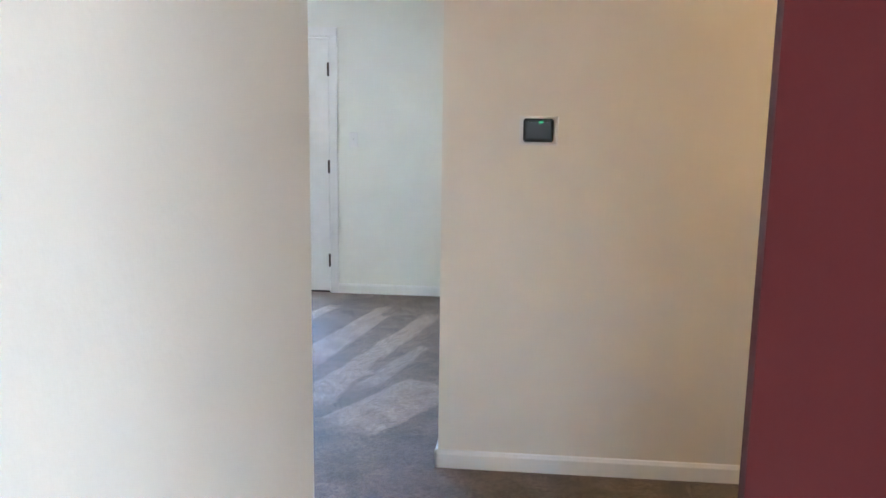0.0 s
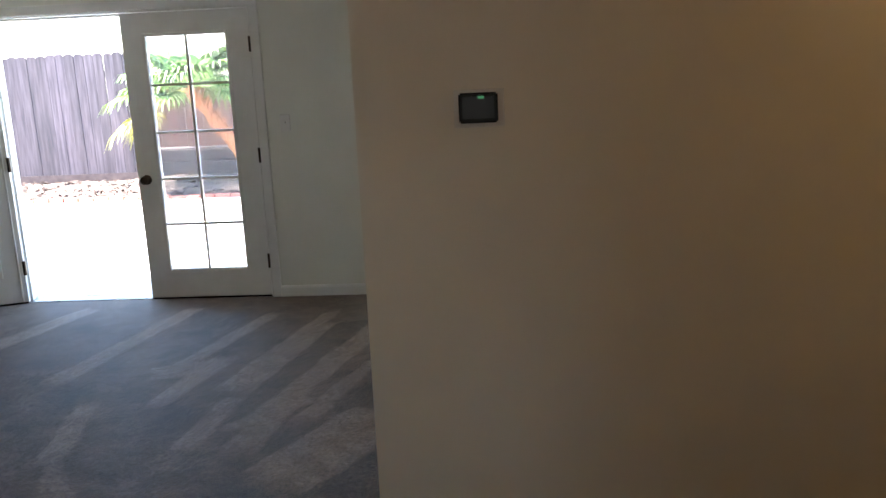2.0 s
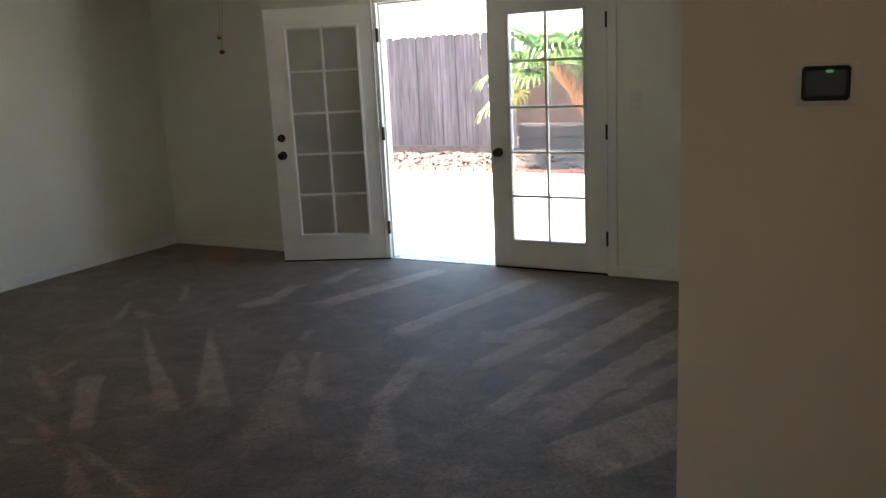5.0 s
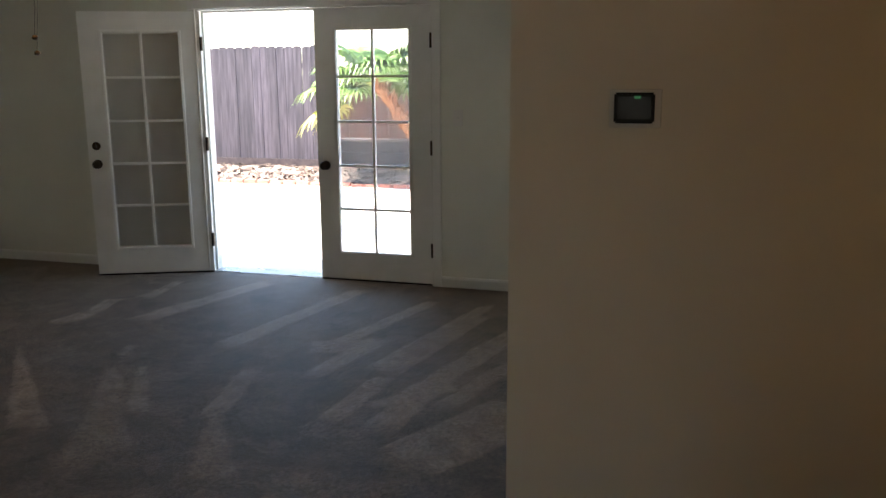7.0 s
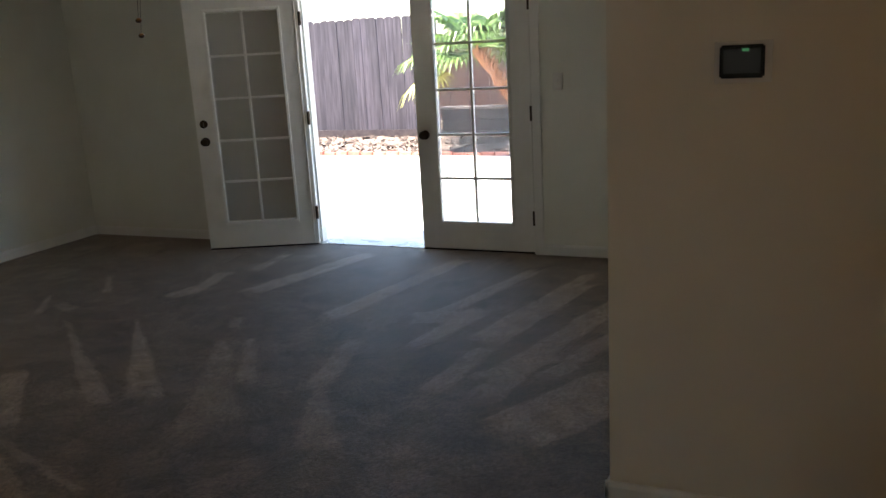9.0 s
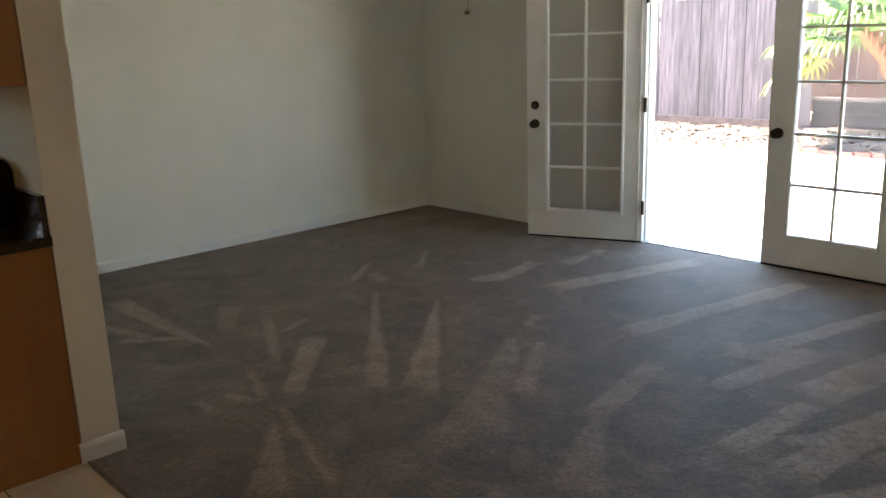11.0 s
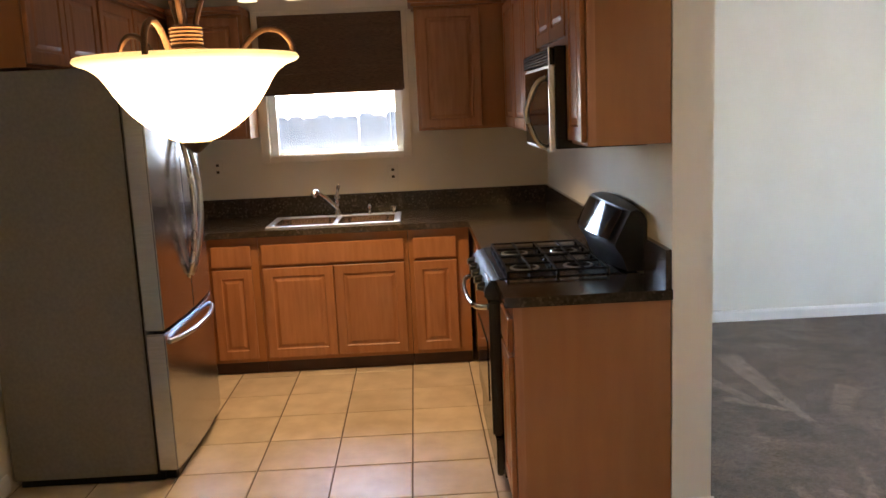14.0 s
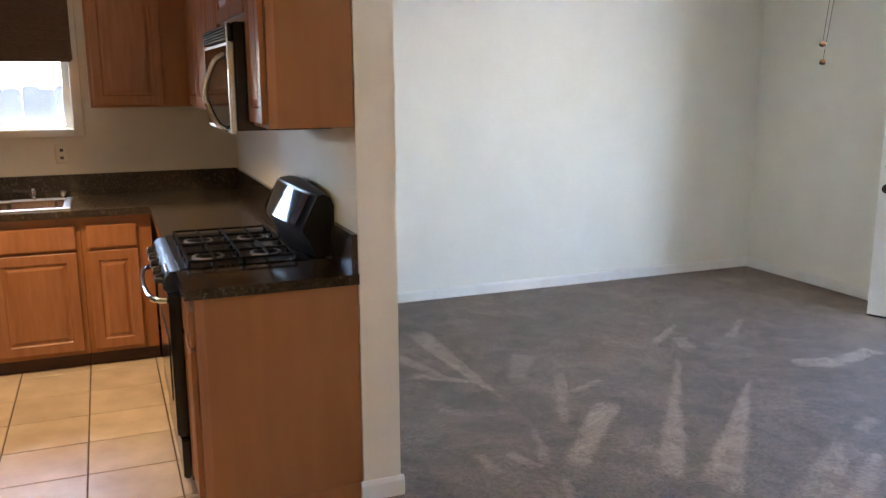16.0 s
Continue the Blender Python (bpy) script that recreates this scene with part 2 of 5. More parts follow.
def granite():
    m = surface("brown_granite", (0.022, 0.016, 0.011), (0.052, 0.038, 0.026), 70, 0.13, bump=0.02, big=0.25, detail=6, gloss_vary=0.05)
    n, l = m.node_tree.nodes, m.node_tree.links
    cells, ramp, mix = n.new("ShaderNodeTexVoronoi"), n.new("ShaderNodeValToRGB"), n.new("ShaderNodeMix")
    cells.inputs["Scale"].default_value = 95
    l.new(n["Mapping"].outputs[0], cells.inputs["Vector"])
    sep = n.new("ShaderNodeSeparateColor")
    l.new(cells.outputs["Color"], sep.inputs[0])
    l.new(sep.outputs[0], ramp.inputs[0])
    ramp.color_ramp.elements[0].position, ramp.color_ramp.elements[1].position = 0.80, 0.98
    ramp.color_ramp.elements[0].color, ramp.color_ramp.elements[1].color = (0, 0, 0, 1), (1, 1, 1, 1)
    mix.data_type = "RGBA"
    b = n["Principled BSDF"]
    was = b.inputs["Base Color"].links[0].from_socket
    l.new(ramp.outputs[0], mix.inputs["Factor"])
    l.new(was, mix.inputs["A"])
    mix.inputs["B"].default_value = (0.085, 0.065, 0.046, 1)
    l.new(mix.outputs["Result"], b.inputs["Base Color"])
    return m


GRANITE = granite()


def carpet_material():
    """Cut pile: specks, tufts, and the nap that the vacuum cleaner brushed lighter, held in the mesh's own nap value."""
    m = surface("brown_grey_carpet", (0.048, 0.0335, 0.0215), (0.176, 0.130, 0.088), 70, 0.55, bump=0.85, bump_scale=190, big=0.08, detail=6, reach=0.009)
    n, l = m.node_tree.nodes, m.node_tree.links
    b = n["Principled BSDF"]
    was = b.inputs["Base Color"].links[0].from_socket
    nap = n.new("ShaderNodeAttribute")
    nap.attribute_name = "nap"
    blotch, add, rng, mul = n.new("ShaderNodeTexNoise"), n.new("ShaderNodeMath"), n.new("ShaderNodeMapRange"), n.new("ShaderNodeVectorMath")
    blotch.inputs["Scale"].default_value, blotch.inputs["Detail"].default_value, blotch.inputs["Distortion"].default_value = 5.0, 5.0, 0.6
    l.new(n["Mapping"].outputs[0], blotch.inputs["Vector"])
    add.operation = "ADD"
    l.new(nap.outputs["Fac"], add.inputs[0])
    l.new(blotch.outputs[0], add.inputs[1])
    rng.inputs["From Min"].default_value, rng.inputs["From Max"].default_value = 0.3, 1.5
    rng.inputs["To Min"].default_value, rng.inputs["To Max"].default_value = 0.64, 2.4
    l.new(add.outputs[0], rng.inputs[0])
    mul.operation = "SCALE"
    l.new(was, mul.inputs[0])
    l.new(rng.outputs[0], mul.inputs["Scale"])
    l.new(mul.outputs[0], b.inputs["Base Color"])
    brushed = n.new("ShaderNodeMapRange")
    brushed.inputs["From Min"].default_value, brushed.inputs["From Max"].default_value = 0.35, 1.4
    brushed.inputs["To Min"].default_value, brushed.inputs["To Max"].default_value = 0.26, 0.56
    l.new(add.outputs[0], brushed.inputs[0])
    l.new(brushed.outputs[0], b.inputs["Sheen Weight"])
    b.inputs["Sheen Tint"].default_value = (1.0, 0.82, 0.70, 1)
    b.inputs["Sheen Roughness"].default_value = 0.3
    b.inputs["Specular IOR Level"].default_value = 0.5
    return m


CARPET = carpet_material()

# ---- building blocks ----
POSES = {}


def thing(name, at, label, category, group="", kind=""):
    m = at if isinstance(at, Matrix) else Matrix.Translation(at)
    ob = new(name)
    ob.empty_display_size = 0.1
    ob.matrix_basis = m
    POSES[ob.name] = m.copy()
    return tagged(ob, label, category, group, kind)


def part(name, bm, material, parent=None, label="", local=False, smooth=False, kind="", category="", bevel=0.0, keep=False):
    """Links a bmesh in world metres (or in its parent's own, if local) as one mesh object."""
    if bevel:
        bmesh.ops.bevel(bm, geom=bm.edges[:], offset=bevel, segments=2 if bevel > 0.004 else 1, affect="EDGES", clamp_overlap=True)
    if parent is not None and not local:
        bm.transform(POSES[parent.name].inverted())
    mesh = bpy.data.meshes.new(name)
    bm.to_mesh(mesh)
    if not keep:
        bm.free()
    mesh.materials.append(material)
    if smooth:
        for p in mesh.polygons:
            p.use_smooth = True
        mesh.set_sharp_from_angle(angle=radians(40))
    ob = new(name, mesh)
    if parent is not None:
        ob.parent = parent
        POSES[ob.name] = POSES[parent.name].copy()
    return tagged(ob, label, category, "", kind)


def boxes(*spans):
    """A bmesh of boxes (x0, x1, y0, y1, z0, z1)."""
    bm = bmesh.new()
    for x0, x1, y0, y1, z0, z1 in spans:
        add_box(bm, x0, x1, y0, y1, z0, z1)
    return bm


def cells(us, vs, keep, t0, t1, axis):
    """One connected slab of cells between the lines us and vs, where keep(i, j); its thickness runs from t0 to t1 along axis."""
    bm = bmesh.new()
    place = {"z": lambda u, v, t: (u, v, t), "x": lambda u, v, t: (t, u, v), "y": lambda u, v, t: (u, t, v)}[axis]
    made = {}

    def at(i, j, t):
        if (i, j, t) not in made:
            made[i, j, t] = bm.verts.new(place(us[i], vs[j], (t0, t1)[t]))
        return made[i, j, t]

    n, m = len(us) - 1, len(vs) - 1
    on = {(i, j) for i in range(n) for j in range(m) if keep(i, j)}
    for i, j in on:
        for t in (0, 1):
            bm.faces.new((at(i, j, t), at(i + 1, j, t), at(i + 1, j + 1, t), at(i, j + 1, t)))
        for (di, dj), a, b in (((-1, 0), (0, 0), (0, 1)), ((1, 0), (1, 0), (1, 1)), ((0, -1), (0, 0), (1, 0)), ((0, 1), (0, 1), (1, 1))):
            if (i + di, j + dj) not in on:
                p, q = (i + a[0], j + a[1]), (i + b[0], j + b[1])
                bm.faces.new((at(*p, 0), at(*q, 0), at(*q, 1), at(*p, 1)))
    bmesh.ops.recalc_face_normals(bm, faces=bm.faces[:])
    return bm


def add_box(bm, x0, x1, y0, y1, z0, z1):
    bmesh.ops.create_cube(bm, size=1, matrix=Matrix.Translation(((x0 + x1) / 2, (y0 + y1) / 2, (z0 + z1) / 2)) @ Matrix.Diagonal((abs(x1 - x0), abs(y1 - y0), abs(z1 - z0), 1)))


def tube(points, radius, sides=10, bm=None, taper=None, closed_ends=True):
    """A round bar along points; taper gives the radius at each."""
    bm = bm or bmesh.new()
    pts = [Vector(p) for p in points]
    rings = []
    side = None
    for i, p in enumerate(pts):
        way = (pts[min(i + 1, len(pts) - 1)] - pts[max(i - 1, 0)]).normalized()
        if side is None:
            side = way.orthogonal().normalized()
        side = (side - way * side.dot(way)).normalized()
        up = way.cross(side)
        r = taper[i] if taper else radius
        rings.append([bm.verts.new(p + (side * math.cos(a) + up * math.sin(a)) * r) for a in (2 * math.pi * k / sides for k in range(sides))])
    for a, b in zip(rings, rings[1:]):
        for k in range(sides):
            bm.faces.new((a[k], a[(k + 1) % sides], b[(k + 1) % sides], b[k]))
    if closed_ends:
        bm.faces.new(rings[0][::-1])
        bm.faces.new(rings[-1])
    bmesh.ops.recalc_face_normals(bm, faces=bm.faces[:])
    return bm


def flow(points, n=6):
    """A smooth line through the points (Catmull-Rom)."""
    p = [Vector(q) for q in points]
    p = [p[0] * 2 - p[1]] + p + [p[-1] * 2 - p[-2]]
    out = []
    for i in range(1, len(p) - 2):
        for k in range(n):
            t = k / n
            out.append(0.5 * ((2 * p[i]) + (p[i + 1] - p[i - 1]) * t + (2 * p[i - 1] - 5 * p[i] + 4 * p[i + 1] - p[i + 2]) * t * t + (3 * p[i] - p[i - 1] - 3 * p[i + 1] + p[i + 2]) * t ** 3))
    return out + [p[-2]]


def lathe(profile, centre=(0, 0, 0), sides=32, bm=None):
    """Turns (radius, height) pairs round the z axis."""
    bm = bm or bmesh.new()
    c = Vector(centre)
    rings = [[bm.verts.new(c + Vector((max(r, 1e-4) * math.cos(2 * math.pi * k / sides), max(r, 1e-4) * math.sin(2 * math.pi * k / sides), z))) for k in range(sides)] for r, z in profile]
    for a, b in zip(rings, rings[1:]):
        for k in range(sides):
            bm.faces.new((a[k], a[(k + 1) % sides], b[(k + 1) % sides], b[k]))
    if profile[0][0] < 1e-3 or profile[-1][0] < 1e-3:
        bmesh.ops.remove_doubles(bm, verts=bm.verts[:], dist=5e-4)
    else:
        bm.faces.new(rings[0][::-1])
        bm.faces.new(rings[-1])
    bmesh.ops.recalc_face_normals(bm, faces=bm.faces[:])
    return bm


def arc(centre, radius, start, end, axis="xz", n=12):
    out = []
    for i in range(n + 1):
        a = radians(start + (end - start) * i / n)
        c, s = math.cos(a) * radius, math.sin(a) * radius
        out.append(Vector(centre) + (Vector((c, 0, s)) if axis == "xz" else Vector((0, c, s)) if axis == "yz" else Vector((c, s, 0))))
    return out


FACING = {"+x": radians(90), "-x": radians(-90), "+y": radians(180), "-y": 0.0}


def face_pose(x, y, z, way):
    """Pose of a front whose own x runs to the right for somebody who looks at it; it faces its own -y."""
    return Matrix.Translation((x, y, z)) @ Matrix.Rotation(FACING[way], 4, "Z")


def raised_panel(w, h, t=0.02, rail=0.055):
    """A cabinet front: frame, sunk groove and raised field, facing -y, its back at y = 0."""
    bm = boxes((0, w, -t, 0, 0, h))
    bmesh.ops.bevel(bm, geom=bm.edges[:], offset=0.003, segments=1, affect="EDGES")
    front = max((f for f in bm.faces if f.normal.y < -0.9), key=lambda f: f.calc_area())
    rail = min(rail, w * 0.24, h * 0.24)
    for width, depth in ((rail, 0), (0.006, -0.007), (0.010, 0), (0.016, 0.006)):
        r = bmesh.ops.inset_region(bm, faces=[front], thickness=width, depth=depth, use_even_offset=True)
    return bm


def on_face(bm, m):
    bm.transform(m)
    return bm


# ---- walls, ceiling, roof ----
H = 2.44


def wall(name, spans, material, label):
    return part(name, boxes(*spans), material, label=label, kind="structure", category="wall")


wall_north = part("wall_north", cells([-5.865, -3.36, -1.46, -0.115], [0, 2.062, H], lambda i, j: not (i == 1 and j == 0), 6.60, 6.76, "y"), LIVING_WALL, label="off-white painted wall round the white double glass doors", kind="structure", category="wall")
wall_west = wall("wall_west", [(-5.865, -5.715, 2.46, 6.60, 0, H)], LIVING_WALL, "bare off-white painted wall along the carpeted room")
wall_kitchen = part("wall_kitchen", cells([-0.65, 0.39, 1.31, 2.46], [0, 1.31, 2.24, H], lambda i, j: not (i == 1 and j == 1), -5.99, -5.84, "x"), WALL, label="cream kitchen wall with the window over the sink", kind="structure", category="wall")
wall_partition = wall("wall_partition", [(-5.84, -2.965, 2.31, 2.46, 0, H)], WALL, "cream wall between the kitchen and the carpeted room, ending in a narrow post")
header = wall("header", [(-2.965, -0.335, 2.31, 2.46, 2.024, H), (-0.335, -0.215, 1.10, 2.46, 2.024, H)], WALL, "dropped cream beam over the open side of the carpeted room")
wall_thermostat = wall("wall_thermostat", [(-0.265, 3.0, 3.405, 3.555, 0, H)], WALL, "cream hall wall with the black thermostat")
wall_east = wall("wall_east", [(-0.265, -0.115, 3.555, 6.60, 0, H)], LIVING_WALL, "off-white painted side wall of the carpeted room")
wall_entry = wall("wall_entry", [(-0.335, -0.215, -2.05, 1.10, 0, H)], WALL, "cream side wall of the entry beside the red front door")
wall_closet = wall("wall_closet", [(0.86, 1.0, -0.42, 1.02, 0, H), (0.86, 1.0, 1.82, 2.02, 0, H), (0.86, 1.0, 1.02, 1.82, 2.05, H)], WALL, "cream entry wall with a white closet door")
wall_hall = wall("wall_hall", [(1.0, 3.0, 1.87, 2.02, 0, H), (3.0, 3.15, 1.87, 3.555, 0, H), (1.0, 1.9, -0.42, -0.27, 0, H), (1.9, 2.05, -0.42, 1.87, 0, H)], WALL, "plain cream walls of the hall past the closet")
wall_front = wall("wall_front", [(-0.215, -0.145, -0.57, -0.42, 0, H), (0.815, 1.0, -0.57, -0.42, 0, H), (-0.145, 0.815, -0.57, -0.42, 2.07, H)], WALL, "cream wall round the open front doorway")
wall_south = wall("wall_south", [(-5.84, -3.22, -0.65, -0.50, 0, H), (-3.37, -3.22, -2.05, -0.65, 0, H), (-3.22, -0.335, -2.05, -1.90, 0, H)], WALL, "plain cream walls behind the refrigerator and the dining area")
ceiling = part("ceiling", boxes((-5.99, 3.15, -2.05, 6.76, H, H + 0.12)), CEIL, label="flat textured off-white ceiling over all the rooms", kind="structure", category="ceiling")
# The second box is an unseen extension that cuts skylight at the front door.
roof = part("roof", boxes((-6.5, 3.7, -2.6, 6.90, 2.60, 2.74), (-0.4, 3.7, -6.0, -2.6, 2.60, 2.74)), STUCCO, label="low flat roof with eaves, lengthened unseen over the entry to block sky", kind="structure", category="roof")


def baseboard_run(spans):
    """Boards 85 mm high with a rounded top edge; spans as (x0, y0, x1, y1, thickness direction x, y)."""
    bm = bmesh.new()
    for x0, y0, x1, y1, dx, dy in spans:
        way = Vector((x1 - x0, y1 - y0, 0))
        out = Vector((dx, dy, 0)) * 0.013
        base = [Vector((0, 0, 0.002)), out + Vector((0, 0, 0.002)), out + Vector((0, 0, 0.068)), out * 0.55 + Vector((0, 0, 0.082)), Vector((0, 0, 0.086))]
        start = Vector((x0, y0, 0))
        a = [bm.verts.new(start + p) for p in base]
        b = [bm.verts.new(start + way + p) for p in base]
        for k in range(5):
            bm.faces.new((a[k], a[(k + 1) % 5], b[(k + 1) % 5], b[k]))
        bm.faces.new(a[::-1])
        bm.faces.new(b)
    bmesh.ops.recalc_face_normals(bm, faces=bm.faces[:])
    return bm


part("baseboard", baseboard_run([
    (-5.713, 2.46, -5.713, 6.598, 1, 0), (-5.70, 6.598, -3.42, 6.598, 0, -1), (-1.42, 6.598, -0.267, 6.598, 0, -1),
    (-5.70, 2.459, -2.965, 2.459, 0, 1), (-2.963, 2.297, -2.963, 2.472, 1, 0), (-0.267, 3.39, -0.267, 6.585, -1, 0), (-0.28, 3.403, 3.0, 3.403, 0, -1),
    (-0.213, -0.42, -0.213, 1.115, 1, 0), (-0.335, 1.102, -0.215, 1.102, 0, 1), (-0.337, -1.9, -0.337, 1.1, -1, 0),
    (0.858, 1.89, 0.858, 2.033, -1, 0), (0.86, 2.022, 3.0, 2.022, 0, 1), (-3.218, -1.9, -3.218, -0.49, 1, 0), (-3.55, -0.498, -3.22, -0.498, 0, 1), (-3.2, -1.898, -0.352, -1.898, 0, 1),
]), TRIM, label="low white painted baseboard along the walls", kind="structure", category="baseboard")

# ---- carpet ----
NAP = [
    (-0.95, 6.21, -1.24, 4.80, 0.10, 0.16, 1.0),
    (-0.57, 6.00, -0.84, 4.84, 0.14, 0.15, 1.0),
    (-0.79, 5.26, -0.98, 4.06, 0.10, 0.17, 1.0),
    (-0.38, 4.46, -0.76, 3.77, 0.37, 0.36, 1.0),
    (-0.80, 4.66, -1.10, 4.30, 0.14, 0.09, 1.0),
    (-0.93, 5.91, -1.19, 4.72, 0.10, 0.15, 1.0),
    (-0.67, 5.64, -0.99, 4.41, 0.12, 0.11, 1.0),
    (-0.53, 5.19, -0.78, 4.33, 0.09, 0.12, 1.0),
    (-0.41, 4.51, -0.82, 3.73, 0.17, 0.18, 1.0),
    (-1.34, 6.20, -1.66, 5.06, 0.11, 0.12, 1.0),
    (-1.41, 5.30, -1.56, 4.56, 0.16, 0.11, 1.0),
    (-1.96, 6.33, -2.26, 4.94, 0.13, 0.16, 1.0),
    (-2.73, 6.40, -3.08, 5.23, 0.16, 0.18, 1.0),
    (-3.56, 5.67, -3.44, 5.11, 0.12, 0.08, 1.0),
]
NAP_NEAR = [
    (-3.90, 4.50, -2.65, 3.51, 0.01, 0.125, 1.0),
    (-3.48, 4.66, -2.50, 3.64, 0.01, 0.17, 1.0),
    (-3.45, 3.73, -2.91, 3.22, 0.13, 0.10, 0.9),
    (-3.94, 3.72, -3.32, 3.40, 0.07, 0.05, 0.7),
    (-3.66, 3.65, -3.76, 3.89, 0.04, 0.03, 0.8),
    (-4.96, 3.25, -3.73, 3.26, 0.16, 0.03, 0.9),
    (-4.20, 2.97, -3.95, 3.28, 0.08, 0.05, 0.8),
    (-4.62, 2.95, -3.98, 3.16, 0.10, 0.03, 0.7),
    (-4.30, 3.70, -3.88, 3.42, 0.16, 0.05, 0.6),
    (-2.83, 3.12, -2.10, 2.87, 0.03, 0.04, 0.9),
    (-2.73, 3.03, -2.22, 2.67, 0.02, 0.16, 0.8),
    (-3.17, 2.88, -2.97, 2.88, 0.05, 0.05, 0.7),
    (-3.13, 3.01, -2.94, 3.07, 0.05, 0.08, 0.8),
    (-3.33, 3.25, -2.98, 3.12, 0.02, 0.05, 0.8),
]
NAP_FAR = [
    (-2.60, 4.35, -2.00, 3.45, 0.03, 0.30, 0.55),
    (-1.80, 4.05, -1.45, 3.45, 0.05, 0.18, 0.5),
    (-4.47, 4.91, -4.16, 4.52, 0.03, 0.06, 0.8),
    (-4.40, 5.39, -4.09, 5.04, 0.03, 0.06, 0.8),
    (-4.22, 4.75, -4.02, 4.66, 0.08, 0.10, 0.8),
    (-3.56, 5.04, -3.49, 5.31, 0.12, 0.16, 0.9),
    (-3.40, 6.25, -3.38, 5.75, 0.09, 0.10, 0.8),
    (-2.66, 4.43, -2.43, 4.12, 0.05, 0.14, 0.7),
    (-2.80, 4.80, -2.72, 4.61, 0.06, 0.08, 0.7),
    (-1.76, 5.03, -1.47, 5.15, 0.22, 0.22, 0.8),
    (-1.17, 4.69, -1.24, 4.04, 0.11, 0.12, 0.85),
    (-1.92, 4.65, -1.77, 3.98, 0.11, 0.12, 0.7),
    (-2.51, 4.50, -2.14, 3.93, 0.05, 0.11, 0.7),
]


def smooth_step(a, b, v):
    v = np.clip((v - a) / (b - a), 0, 1)
    return v * v * (3 - 2 * v)


def cloud(X, Y, size, seed):
    """Smooth uneven field, about -0.5 to 0.5, with two finer layers."""
    return np.array([noise.noise((x / size, y / size, seed)) + 0.5 * noise.noise((x / size * 2.7, y / size * 2.7, seed + 5)) + 0.3 * noise.noise((x / size * 7, y / size * 7, seed + 9)) for x, y in zip(X.ravel(), Y.ravel())]).reshape(X.shape)


def nap_field(X, Y):
    """Lighter strips where the vacuum cleaner went: long passes that fan out from the doorway, and wedges by the kitchen."""
    out = np.zeros_like(X)
    rough = [cloud(X, Y, s, k) for s, k in ((0.16, 1), (0.3, 2), (0.12, 3), (0.42, 4))]
    for x0, y0, x1, y1, w0, w1, strength in NAP + NAP_NEAR + NAP_FAR:
        dx, dy = x1 - x0, y1 - y0
        length = math.hypot(dx, dy)
        u = ((X - x0) * dx + (Y - y0) * dy) / length**2
        v = ((X - x0) * -dy + (Y - y0) * dx) / length
        half = (w0 + (w1 - w0) * np.clip(u, 0, 1)) / 2
        side = smooth_step(half + 0.009, half - 0.009, np.abs(v + rough[0] * 0.013))
        ends = smooth_step(-0.04, 0.06, u + rough[1] * 0.05) * smooth_step(1.06, 0.88, u + rough[1] * 0.08)
        out = np.maximum(out, side * ends * strength * (0.85 + 0.5 * rough[2]))
    scuffs = smooth_step(0.25, 0.34, rough[3]) * 0.16 + smooth_step(0.30, 0.40, rough[2]) * 0.12
    return np.maximum(out, scuffs)


def carpet():
    x0, x1, y0, y1, step = -5.715, 3.0, 2.325, 6.612, 0.017
    nx, ny = int((x1 - x0) / step), int((y1 - y0) / step)
    xs, ys = np.linspace(x0, x1, nx + 1), np.linspace(y0, y1, ny + 1)
    X, Y = np.meshgrid(xs, ys)
    rng = np.random.default_rng(4)
    nap = nap_field(X, Y)
    Z = 0.006 + 0.0005 * rng.standard_normal(X.shape) + 0.002 * nap
    verts = np.stack([X, Y, Z], -1).reshape(-1, 3)
    k = np.arange((nx + 1) * ny).reshape(ny, nx + 1)[:, :-1].ravel()
    faces = np.stack([k, k + 1, k + nx + 2, k + nx + 1], -1)
    cx, cy = X[:-1, :-1].ravel(), Y[:-1, :-1].ravel()
    faces = faces[~((cx > -0.26) & (cy > 3.41))]
    mesh = bpy.data.meshes.new("carpet")
    mesh.from_pydata(verts.tolist(), [], faces.tolist())
    mesh.attributes.new("nap", "FLOAT", "POINT").data.foreach_set("value", nap.ravel().astype(np.float32))
    mesh.polygons.foreach_set("use_smooth", [True] * len(mesh.polygons))
    mesh.materials.append(CARPET)
    return tagged(new("carpet", mesh), "grey-brown cut pile carpet with vacuum marks across the room", "carpet", kind="structure")


carpet()
floor = part("floor", boxes((-5.99, 3.15, -2.05, 6.76, -0.15, -0.006)), GROUT, label="ground slab with dark grout under beige square floor tiles", kind="structure", category="floor")

# ---- patio and garden ----
ground = part("ground", boxes((-60, 60, -60, 60, -0.4, -0.16)), SOIL, label="bare dry ground round the house", kind="structure", category="ground")
patio = part("patio", boxes((-11.5, 6, 6.765, 12.0, -0.155, -0.035)), CONCRETE, label="sunlit pale concrete patio behind the house", kind="structure", category="patio")
part("side_path", boxes((-9.4, -6.0, -2.6, 6.76, -0.155, -0.04)), CONCRETE, label="pale concrete side path below the kitchen window", kind="structure", category="path")
# Front walk is out of view; its soil colour limits light bounced indoors.
part("front_walk", boxes((-3, 3, -6, -0.575, -0.155, -0.03)), SOIL, label="unseen front walk, coloured dull brown to cut bounced light", kind="structure", category="path")


